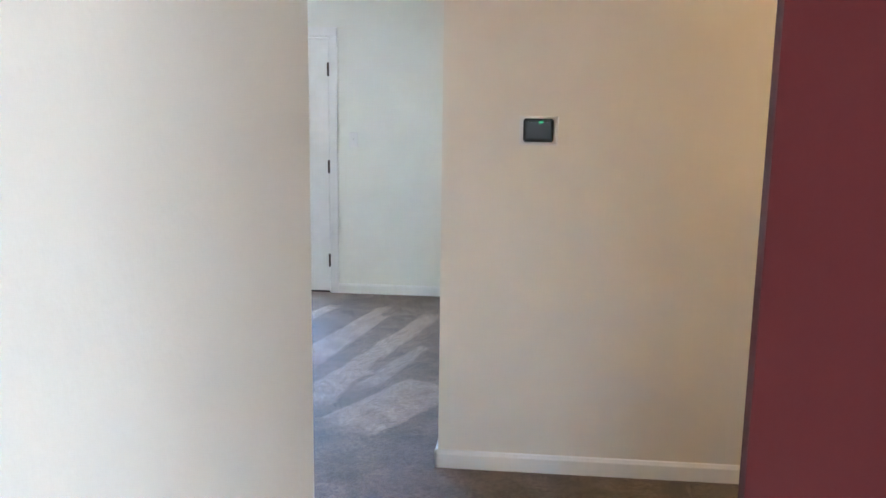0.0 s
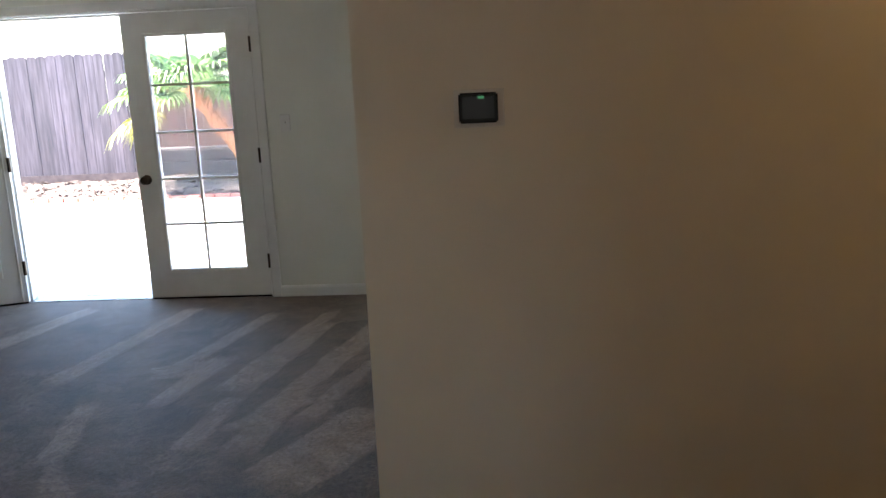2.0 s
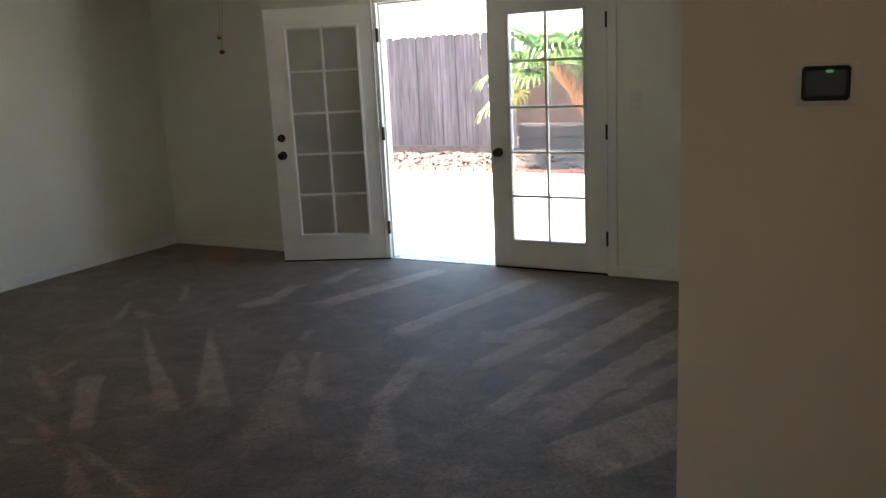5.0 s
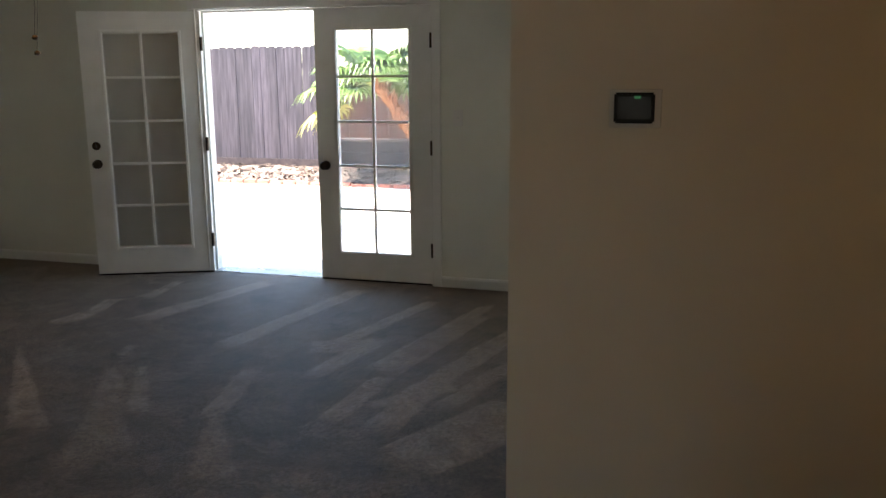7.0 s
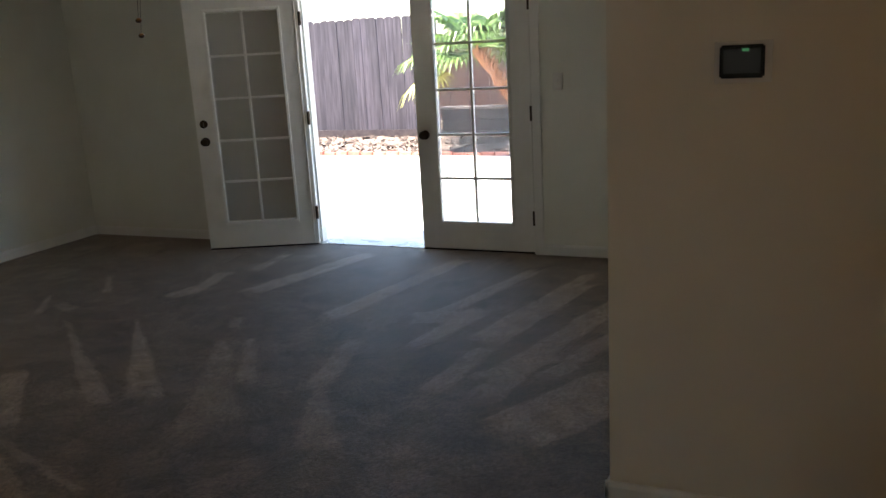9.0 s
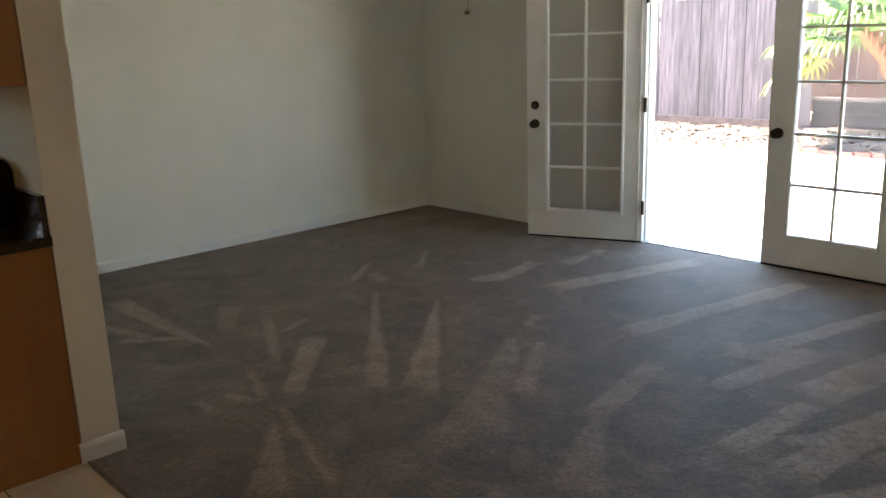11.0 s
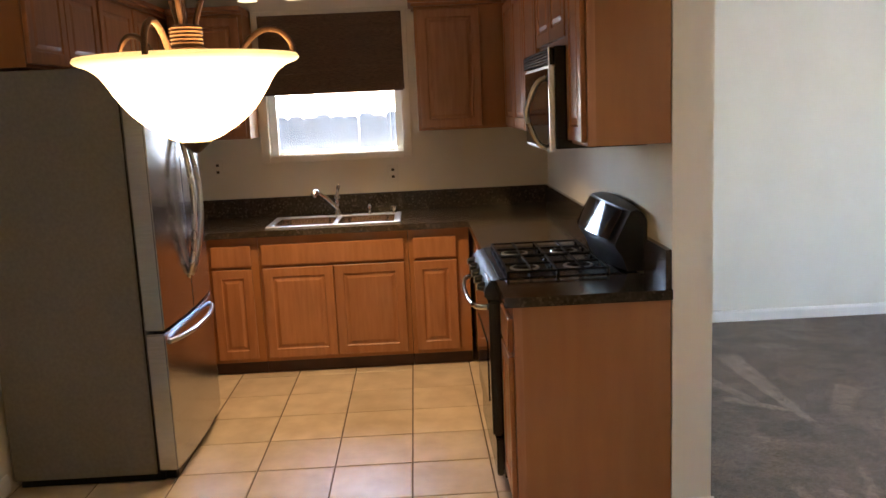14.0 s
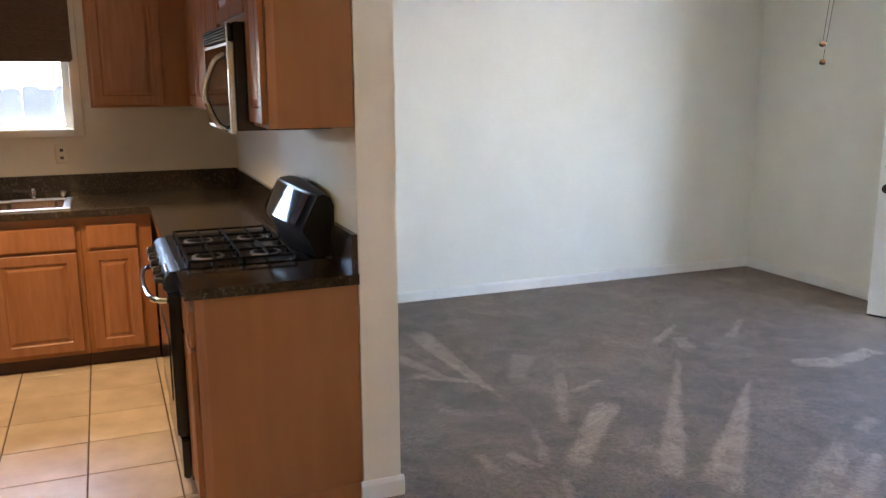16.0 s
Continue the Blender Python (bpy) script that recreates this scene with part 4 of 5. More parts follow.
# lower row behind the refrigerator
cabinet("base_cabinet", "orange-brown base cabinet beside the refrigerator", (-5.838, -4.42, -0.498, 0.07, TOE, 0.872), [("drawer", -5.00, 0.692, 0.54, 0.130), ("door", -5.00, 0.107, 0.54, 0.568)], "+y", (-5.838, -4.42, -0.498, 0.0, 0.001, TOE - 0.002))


def upper(label, body, fronts, way):
    c = cabinet("wall_cabinet", label, body, fronts, way, category="wall cabinet")
    x0, x1, y0, y1, z0, z1 = body
    o = 0.03
    if way == "+x":
        e = 0.035 if y0 > 1 else 0.0
        crown = [(x0, x1 + 0.02, y0 - e * 0.4, y1, z1, z1 + 0.02), (x0, x1 + 0.02 + o, y0 - e, y1, z1 + 0.02, z1 + 0.045)]
    elif way == "-y":
        crown = [(x0, x1, y0 - 0.02, y1, z1, z1 + 0.02), (x0, x1, y0 - 0.02 - o, y1, z1 + 0.02, z1 + 0.045)]
    else:
        crown = [(x0, x1, y0, y1 + 0.02, z1, z1 + 0.02), (x0, x1, y0, y1 + 0.02 + o, z1 + 0.02, z1 + 0.045)]
    part("crown_moulding", boxes(*crown), WOOD, c)
    return c


UZ0, UZ1 = 1.455, 2.245
upper("orange-brown raised-panel wall cabinet between window and microwave corner", (-5.838, -5.535, 1.42, 2.003, UZ0, UZ1), [("door", 1.44, UZ0 + 0.015, 0.40, 0.755)], "+x")
upper("orange-brown raised-panel wall cabinet between window and refrigerator corner", (-5.838, -5.535, -0.15, 0.322, UZ0, UZ1), [("door", -0.13, UZ0 + 0.015, 0.43, 0.755)], "+x")
upper("orange-brown corner wall cabinet beside the microwave", (-5.838, -4.042, 2.006, 2.307, UZ0, UZ1), [("door", -5.48, UZ0 + 0.015, 0.46, 0.755), ("door", -5.0, UZ0 + 0.015, 0.46, 0.755), ("door", -4.52, UZ0 + 0.015, 0.46, 0.755)], "-y")
upper("short orange-brown wall cabinet over the microwave", (-4.04, -3.27, 2.006, 2.307, 1.826, UZ1), [("door", -4.02, 1.858, 0.362, 0.37), ("door", -3.652, 1.858, 0.362, 0.37)], "-y")
upper("tall orange-brown end wall cabinet with a plain side", (-3.268, -2.966, 2.006, 2.307, 1.445, UZ1), [("door", -3.255, 1.46, 0.275, 0.77)], "-y")
upper("orange-brown wall cabinets over the refrigerator", (-4.40, -3.56, -0.498, -0.193, 1.845, UZ1), [("door", -4.385, 1.86, 0.40, 0.37), ("door", -3.975, 1.86, 0.40, 0.37)], "+y")
upper("orange-brown wall cabinet past the refrigerator", (-5.838, -4.402, -0.498, -0.193, UZ0, UZ1), [("door", -5.46, UZ0 + 0.015, 0.51, 0.755), ("door", -4.93, UZ0 + 0.015, 0.51, 0.755)], "+y")

part("side_stile", boxes((-2.9655, -2.9625, 1.7205, 1.752, TOE, 0.871)), WOOD, bpy.data.objects["base_cabinet.003"], "lighter front stile on the plain side")
part("side_stile", boxes((-2.9655, -2.9625, 2.0065, 2.036, 1.446, UZ1 - 0.001)), WOOD, bpy.data.objects["wall_cabinet.004"], "lighter front stile on the plain side")

# ---- worktop ----
CT0, CT1 = 0.874, 0.912
SINK = (-5.60, -5.135, 0.45, 1.265)


def worktop(name, spans, splash, label):
    w = thing(name, ((spans[0][0] + spans[0][1]) / 2, (spans[0][2] + spans[0][3]) / 2, CT0), label, "worktop")
    part("slab", boxes(*spans), GRANITE, w)
    part("backsplash", boxes(*splash), GRANITE, w)
    return w


main_top = thing("worktop", (-5.4, 1.2, CT0), "polished dark brown granite worktop with a low backsplash round the sink", "worktop")
part("slab", cells([-5.838, SINK[0], SINK[1], -5.045, -4.415, -4.036], [-0.498, 0.115, SINK[2], SINK[3], 1.688, 2.307],
                   lambda i, j: (i == 0 or (i < 3 and j < 5 and not (i == 1 and j == 2)) or (j == 4) or (j == 0 and i < 4) or (i < 3)) and not (i == 1 and j == 2), CT0, CT1, "z"), GRANITE, main_top)
part("backsplash", boxes((-5.838, -5.818, -0.478, 2.287, CT1, 1.036)), GRANITE, main_top)
part("backsplash", boxes((-5.838, -4.036, 2.287, 2.307, CT1, 1.036)), GRANITE, main_top)
part("backsplash", boxes((-5.838, -4.415, -0.498, -0.478, CT1, 1.036)), GRANITE, main_top)
worktop("worktop", [(-3.270, -2.945, 1.688, 2.307, CT0, CT1)], [(-3.270, -2.962, 2.285, 2.307, CT1, 1.058)], "short polished dark brown granite worktop beside the range")

sink = thing("sink", (-5.42, 0.9, CT1), "double-bowl stainless steel sink set into the granite", "sink")


def basin(y0, y1):
    bm = bmesh.new()
    x0, x1 = SINK[0] + 0.065, SINK[1] - 0.03
    for a in ((x0, x1, y0, y1),):
        add_box(bm, a[0], a[1], a[2], a[3], 0.74, 0.9165)
    bm.normal_update()
    top = [f for f in bm.faces if f.normal.z > 0.9]
    bmesh.ops.delete(bm, geom=top, context="FACES")
    bmesh.ops.bevel(bm, geom=[e for e in bm.edges if not e.is_boundary], offset=0.055, segments=5, affect="EDGES")
    return bm


mid = 0.868
ym = (0.482, mid - 0.015, mid + 0.015, 1.233)
xa, xb = SINK[0] + 0.065, SINK[1] - 0.03
for a, b in ((ym[0], ym[1]), (ym[2], ym[3])):
    part("bowl", basin(a, b), BOWL_STEEL, sink, "deep shiny steel bowl", smooth=True)
    part("drain", lathe([(0.0, 0.743), (0.04, 0.743), (0.042, 0.746), (0.0, 0.7465)], ((xa + xb) / 2, (a + b) / 2, 0), 20), CHROME, sink)
part("rim", boxes((SINK[0] - 0.01, xa, 0.44, 1.275, CT1, 0.921), (xb, SINK[1] + 0.01, 0.44, 1.275, CT1, 0.921), (xa, xb, 0.44, ym[0], CT1, 0.921), (xa, xb, ym[1], ym[2], CT1, 0.921), (xa, xb, ym[3], 1.275, CT1, 0.921)), RIM_STEEL, sink, "bright steel rim", bevel=0.003)

tap = thing("faucet", (-5.59, 0.852, 0.918), "chrome single-lever kitchen faucet behind the sink", "faucet")
part("base", lathe([(0.0, 0.918), (0.030, 0.918), (0.030, 0.925), (0.020, 0.934), (0.015, 0.96), (0.014, 1.00), (0.018, 1.02), (0.019, 1.045), (0.012, 1.056), (0.0, 1.058)], (-5.575, 0.852, 0), 20), CHROME, tap, smooth=True)
part("spout", tube(flow([(-5.575, 0.852, 0.965), (-5.550, 0.826, 1.000), (-5.515, 0.790, 1.046), (-5.48, 0.754, 1.078), (-5.455, 0.728, 1.089), (-5.44, 0.711, 1.072)], 4), 0.013, 12, taper=[0.012] * 12 + [0.013, 0.015, 0.018, 0.021, 0.023, 0.024, 0.024, 0.024, 0.022]), CHROME, tap, smooth=True)
part("lever", tube(flow([(-5.575, 0.852, 1.045), (-5.585, 0.856, 1.075), (-5.588, 0.860, 1.105), (-5.585, 0.866, 1.128)], 3), 0.008, 10, taper=[0.013, 0.012, 0.011, 0.010, 0.010, 0.011, 0.012, 0.013, 0.013, 0.008]), CHROME, tap, smooth=True)
part("escutcheon", boxes((-5.598, -5.552, 0.76, 0.945, 0.9212, 0.9262)), CHROME, tap, bevel=0.002)
soap = thing("soap_dispenser", (-5.575, 1.065, 0.918), "small chrome soap dispenser on the sink ledge", "soap dispenser")
part("body", lathe([(0.0, 0.918), (0.018, 0.918), (0.014, 0.93), (0.010, 0.965), (0.013, 0.97), (0.013, 0.985), (0.0, 0.987)], (-5.575, 1.065, 0), 16), CHROME, soap, smooth=True)
part("nozzle", tube([(-5.575, 1.065, 0.978), (-5.54, 1.065, 0.980), (-5.53, 1.065, 0.972)], 0.005, 8), CHROME, soap, smooth=True)
airgap = thing("air_gap", (-5.575, 1.225, 0.918), "short chrome air gap cap on the sink ledge", "air gap")
part("cap", lathe([(0.0, 0.918), (0.020, 0.918), (0.020, 0.955), (0.016, 0.965), (0.0, 0.967)], (-5.575, 1.225, 0), 18), CHROME, airgap, smooth=True)

# ---- range ----
RX0, RX1 = -4.032, -3.272
rng = thing("range", ((RX0 + RX1) / 2, 1.95, 0), "black freestanding gas range with a curved back panel", "range")
part("body", boxes((RX0, RX1, 1.70, 2.285, 0.06, 0.90)), BLACK, rng, bevel=0.004)
part("base", boxes((RX0 + 0.02, RX1 - 0.02, 1.74, 2.28, 0.002, 0.058)), BLACK_MATT, rng)
part("drawer", boxes((RX0 + 0.004, RX1 - 0.004, 1.668, 1.698, 0.07, 0.235)), BLACK, rng, bevel=0.006)
part("oven_door", boxes((RX0 + 0.004, RX1 - 0.004, 1.655, 1.698, 0.245, 0.822)), BLACK, rng, bevel=0.008)
part("oven_window", boxes((RX0 + 0.12, RX1 - 0.12, 1.651, 1.6545, 0.36, 0.62)), BLACK_GLASS, rng, "dark oven glass")
hp = [(RX0 + 0.05, 1.655, 0.790), (RX0 + 0.07, 1.615, 0.790), (RX0 + 0.16, 1.590, 0.790), (-3.652, 1.580, 0.790), (RX1 - 0.16, 1.590, 0.790), (RX1 - 0.07, 1.615, 0.790), (RX1 - 0.05, 1.655, 0.790)]
part("oven_handle", tube(flow(hp, 4), 0.012, 12), CHROME, rng, "bright steel oven handle", smooth=True)
bm = bmesh.new()
prof = [(1.698, 0.828), (1.655, 0.832), (1.642, 0.846), (1.648, 0.882), (1.670, 0.908), (1.70, 0.914), (1.70, 0.828)]
for x in (RX0 + 0.002, RX1 - 0.002):
    ring = [bm.verts.new((x, y, z)) for y, z in prof]
    bm.faces.new(ring if x < -3.5 else ring[::-1])
bm.verts.ensure_lookup_table()
for k in range(7):
    bm.faces.new((bm.verts[k], bm.verts[(k + 1) % 7], bm.verts[7 + (k + 1) % 7], bm.verts[7 + k]))
bmesh.ops.recalc_face_normals(bm, faces=bm.faces[:])
part("control_panel", bm, BLACK_SATIN, rng, smooth=True)
for k in range(5):
    kx = RX0 + 0.09 + k * 0.145
    bm = lathe([(0.0, 0.0), (0.021, 0.0), (0.020, 0.012), (0.015, 0.030), (0.0, 0.031)], sides=16)
    bm.transform(Matrix.Translation((kx, 1.648, 0.868)) @ Matrix.Rotation(radians(86), 4, "X"))
    kn = part("knob", bm, BLACK, rng, smooth=True)
    part("pointer", boxes((kx - 0.003, kx + 0.003, 1.612, 1.618, 0.855, 0.882)), STEEL, kn, "bright steel pointer")
part("cooktop", boxes((RX0, RX1, 1.70, 2.20, 0.901, 0.917)), COOKTOP, rng, "glossy black cooktop", bevel=0.005)
bm = bmesh.new()
end = [(1.70, 0.830), (1.652, 0.834), (1.638, 0.848), (1.644, 0.882), (1.668, 0.910), (1.80, 0.919), (1.80, 0.912), (1.70, 0.905)]
for x in (RX1 - 0.001, RX1 + 0.0025):
    bm.faces.new([bm.verts.new((x, y, z)) for y, z in end])
bm.verts.ensure_lookup_table()
for k in range(8):
    bm.faces.new((bm.verts[k], bm.verts[(k + 1) % 8], bm.verts[8 + (k + 1) % 8], bm.verts[8 + k]))
bmesh.ops.recalc_face_normals(bm, faces=bm.faces[:])
part("end_cap", bm, BLACK, rng, "glossy black end cap of the control panel")
part("side_trim", boxes((RX1 - 0.150, RX1 - 0.002, 1.655, 1.664, 0.906, 0.9125)), RIM_STEEL, rng, "bright steel edge strip", bevel=0.002)
for gx in (RX0 + 0.20, RX1 - 0.20):
    for gy in (1.83, 2.06):
        bn = part("burner", lathe([(0.0, 0.917), (0.052, 0.917), (0.050, 0.922), (0.036, 0.924), (0.036, 0.929), (0.0, 0.930)], (gx, gy, 0), 20), BLACK_MATT, rng, smooth=True)
        part("burner_ring", lathe([(0.053, 0.9172), (0.064, 0.9172), (0.062, 0.921), (0.054, 0.921)], (gx, gy, 0), 24), STEEL, bn, "steel drip ring")
for gx0, gx1 in ((RX0 + 0.03, -3.665), (-3.640, RX1 - 0.03)):
    bm = bmesh.new()
    for a, b in (((gx0, 1.74), (gx1, 1.74)), ((gx0, 2.15), (gx1, 2.15)), ((gx0, 1.945), (gx1, 1.945)), ((gx0, 1.74), (gx0, 2.15)), ((gx1, 1.74), (gx1, 2.15)), (((gx0 + gx1) / 2, 1.74), ((gx0 + gx1) / 2, 2.15)), ((gx0, 1.84), (gx1, 1.84)), ((gx0, 2.05), (gx1, 2.05))):
        add_box(bm, min(a[0], b[0]) - 0.0045, max(a[0], b[0]) + 0.0045, min(a[1], b[1]) - 0.0045, max(a[1], b[1]) + 0.0045, 0.932, 0.940)
    for cx in (gx0, gx1, (gx0 + gx1) / 2):
        for cy in (1.74, 1.945, 2.15):
            add_box(bm, cx - 0.006, cx + 0.006, cy - 0.006, cy + 0.006, 0.917, 0.932)
    part("grate", bm, BLACK_MATT, rng, "black cast-iron grate")
# back panel: a bulging hood that leans back, with a rounded top
bm = bmesh.new()
prof = [(2.285, 0.915), (2.285, 1.065), (2.281, 1.115), (2.266, 1.148), (2.242, 1.165), (2.214, 1.160), (2.150, 1.034), (2.150, 1.016), (2.178, 0.975), (2.200, 0.915)]
n = 16
rings = []
for i in range(n + 1):
    u = i / n
    x = RX0 + 0.004 + (RX1 - RX0 - 0.030) * u
    edge = min(1, math.sin(math.pi * min(max(u, 0.0), 1.0)) ** 0.25 if 0 < u < 1 else 0)
    lift = 0.024 * math.sin(math.pi * u) ** 0.8
    bulge = 0.055 * (1 - (2 * u - 1) ** 2)
    rings.append([bm.verts.new((x, y + 0.03 - (bulge if y < 2.24 else 0), z + (lift * (z - 0.915) / 0.27 if z > 0.95 else 0))) for y, z in prof])
for a, b in zip(rings, rings[1:]):
    for k in range(10):
        bm.faces.new((a[k], a[(k + 1) % 10], b[(k + 1) % 10], b[k]))
bm.faces.new(rings[0][::-1])
bm.faces.new(rings[-1])
bmesh.ops.recalc_face_normals(bm, faces=bm.faces[:])
back = part("back_panel", bm, BLACK_HOOD, rng, "glossy black curved back panel", smooth=True)
bm = bmesh.new()
rows = []
for i in range(13):
    u = 0.10 + 0.84 * i / 12
    bulge = 0.055 * (1 - (2 * u - 1) ** 2)
    x = RX0 + 0.004 + (RX1 - RX0 - 0.030) * u
    lift = 0.024 * math.sin(math.pi * u) ** 0.8
    rows.append([bm.verts.new((x, 2.176 + (2.240 - 2.176) * v - bulge - out, 1.040 + 0.115 * v + lift * (0.46 + 0.44 * v))) for v, out in ((0, 0.002), (0, 0.007), (1, 0.007), (1, 0.002))])
for a, b in zip(rows, rows[1:]):
    for k in range(4):
        bm.faces.new((a[k], a[(k + 1) % 4], b[(k + 1) % 4], b[k]))
bm.faces.new(rows[0][::-1])
bm.faces.new(rows[-1])
bmesh.ops.recalc_face_normals(bm, faces=bm.faces[:])
part("display", bm, DISPLAY_GLASS, back, "dark glass clock display", smooth=True)


# ---- microwave ----
mw = thing("microwave", (-3.655, 2.1, 1.42), "black and stainless over-the-range microwave under the wall cabinet", "microwave")
part("body", boxes((-4.034, -3.276, 1.946, 2.307, 1.424, 1.822)), BLACK, mw, bevel=0.003)
part("door", boxes((-4.0, -3.280, 1.926, 1.944, 1.412, 1.752)), STEEL, mw, "stainless steel door", bevel=0.006)
part("vent_grille", boxes((-4.034, -3.294, 1.926, 1.944, 1.756, 1.818)), BLACK, mw, "black slotted top grille", bevel=0.004)
for k in range(5):
    part("slat", boxes((-4.02, -3.305, 1.9205, 1.9255, 1.760 + k * 0.011, 1.766 + k * 0.011)), BLACK_MATT, mw)
part("window", boxes((-3.985, -3.322, 1.922, 1.9255, 1.428, 1.738)), BLACK_GLASS, mw, "dark door glass")
part("edge_trim", boxes((-3.292, -3.278, 1.921, 1.9255, 1.412, 1.820)), RIM_STEEL, mw, "bright steel edge strip")
part("handle", tube(flow([(-3.375, 1.924, 1.425), (-3.375, 1.89, 1.445), (-3.375, 1.862, 1.50), (-3.375, 1.842, 1.565), (-3.375, 1.862, 1.63), (-3.375, 1.89, 1.685), (-3.375, 1.924, 1.705)], 4), 0.011, 12), SATIN, mw, "curved satin metal handle", smooth=True)

# ---- refrigerator ----
fr = thing("refrigerator", (-3.98, -0.15, 0), "stainless french-door refrigerator with dull grey sides", "refrigerator")
part("body", boxes((-4.40, -3.56, -0.475, 0.165, 0.04, 1.832)), GREY_SIDE, fr, "dull grey textured body", bevel=0.006)
part("base_grille", boxes((-4.38, -3.58, -0.45, 0.19, 0.004, 0.038)), BLACK_MATT, fr)
for x0, x1, z0, z1, nm in ((-3.978, -3.562, 0.700, 1.825, "door"), (-4.398, -3.982, 0.700, 1.825, "door"), (-4.398, -3.562, 0.055, 0.684, "freezer_drawer")):
    bm = bmesh.new()
    n = 8
    rows = []
    for i in range(n + 1):
        u = i / n
        x = x0 + (x1 - x0) * u
        full = (x + 3.98) / 0.42
        rows.append([bm.verts.new(p) for p in ((x, 0.172, z0), (x, 0.258 + 0.022 * (1 - full * full), z0), (x, 0.258 + 0.022 * (1 - full * full), z1), (x, 0.172, z1))])
    for a, b in zip(rows, rows[1:]):
        for k in range(4):
            bm.faces.new((a[k], a[(k + 1) % 4], b[(k + 1) % 4], b[k]))
    bm.faces.new(rows[0][::-1])
    bm.faces.new(rows[-1])
    bmesh.ops.recalc_face_normals(bm, faces=bm.faces[:])
    bmesh.ops.bevel(bm, geom=[e for e in bm.edges if len(e.link_faces) == 2 and e.calc_face_angle() > 1.0], offset=0.006, segments=2, affect="EDGES")
    d = part(nm, bm, STEEL_DOOR, fr, "brushed stainless steel " + nm.replace("_", " "), smooth=True)
    if nm == "door":
        s = 1 if x0 > -3.98 - 0.001 else -1
        cx = -3.98 + s * 0.028
        pts = []
        for i in range(15):
            u = i / 14
            bow = math.sin(math.pi * u)
            pts.append((cx + s * 0.035 * bow, 0.275 + 0.068 * bow ** 0.75, 0.86 + 0.74 * u))
        part("handle", tube(pts, 0.013, 12), SATIN, d, "long bowed satin metal handle", smooth=True)
    else:
        pts = []
        for i in range(15):
            u = i / 14
            bow = math.sin(math.pi * u)
            pts.append((-4.34 + 0.735 * u, 0.262 + 0.064 * bow ** 0.6, 0.640))
        part("handle", tube(pts, 0.012, 12), SATIN, d, "bowed satin metal drawer handle", smooth=True)
for x in (-4.34, -3.62):
    part("foot", boxes((x - 0.02, x + 0.02, 0.19, 0.235, 0.002, 0.05)), BLACK_MATT, fr)
part("side_seam", boxes((-3.566, -3.5595, 0.166, 0.171, 0.05, 1.825)), BLACK_MATT, fr, "dark door gasket seam")

# ---- pendant over the dining area ----
PX, PY = -1.5, 1.0
ARM_TURN = 115
pend = thing("pendant_lamp", (PX, PY, H), "lit frosted glass bowl pendant on scrolled copper arms", "pendant lamp")
outer = flow([Vector((r, 0, z)) for r, z in ((0.012, 1.572), (0.035, 1.574), (0.060, 1.587), (0.086, 1.604), (0.109, 1.626), (0.127, 1.650), (0.140, 1.671), (0.153, 1.689), (0.170, 1.701), (0.186, 1.707), (0.193, 1.712))], 4)
prof = [(p[0], p[2]) for p in outer] + [(p[0] - 0.003, p[2] + 0.006) for p in reversed(outer)]
bm = bmesh.new()
n = 48
rings = [[bm.verts.new((PX + r * math.cos(6.28318 * k / n), PY + r * math.sin(6.28318 * k / n), z)) for k in range(n)] for r, z in prof]
for i, a in enumerate(rings):
    b = rings[(i + 1) % len(rings)]
    for k in range(n):
        bm.faces.new((a[k], a[(k + 1) % n], b[(k + 1) % n], b[k]))
bmesh.ops.recalc_face_normals(bm, faces=bm.faces[:])
part("glass_bowl", bm, SHADE_ON, pend, "glowing frosted cream glass bowl", smooth=True)
part("finial", lathe([(0.0, 1.550), (0.006, 1.551), (0.012, 1.556), (0.020, 1.563), (0.029, 1.570), (0.0, 1.5715)], (PX, PY, 0), 18), BRONZE, pend, smooth=True)
ribs = [(0.029 - 0.0025 * (i % 2), 1.736 + 0.0032 * i) for i in range(11)]
part("hub", lathe([(0.0, 1.731), (0.033, 1.7305), (0.033, 1.733)] + ribs + [(0.022, 1.772), (0.0, 1.773)], (PX, PY, 0), 24), COPPER, pend, smooth=True)
part("stem", tube([(PX, PY, 1.575), (PX, PY, 1.732)], 0.006, 8), COPPER, pend)
for dx, dy in ((0.0, -0.018), (0.0, 0.018)):
    part("rod", tube([(PX + dx, PY + dy, 1.60), (PX + dx, PY + dy, 1.732)], 0.006, 8), COPPER, pend, smooth=True)
for k in range(3):
    a = radians(ARM_TURN + 120 * k)
    u = Vector((math.cos(a), math.sin(a), 0))
    c = Vector((PX, PY, 0))
    pts = [c + u * r + Vector((0, 0, z)) for r, z in ((0.022, 1.655), (0.052, 1.672), (0.080, 1.706), (0.103, 1.740), (0.134, 1.764), (0.166, 1.764), (0.188, 1.742), (0.191, 1.712))]
    part("arm", tube(flow(pts), 0.0055, 8), COPPER, pend, smooth=True)
    pts = [c + u * r + Vector((0, 0, z)) for r, z in ((0.018, 1.770), (0.020, 1.785), (0.036, 1.830), (0.043, 1.865), (0.036, 1.905), (0.016, 1.960), (0.006, 2.010))]
    part("scroll", tube(flow(pts), 0.0055, 8), COPPER, pend, smooth=True)
part("chain", tube([(PX, PY, 1.77), (PX, PY, 2.425)], 0.0045, 8), COPPER, pend)
part("canopy", lathe([(0.0, 2.39), (0.02, 2.395), (0.055, 2.415), (0.062, H), (0.0, H + 0.001)], (PX, PY, 0), 24), COPPER, pend, smooth=True)

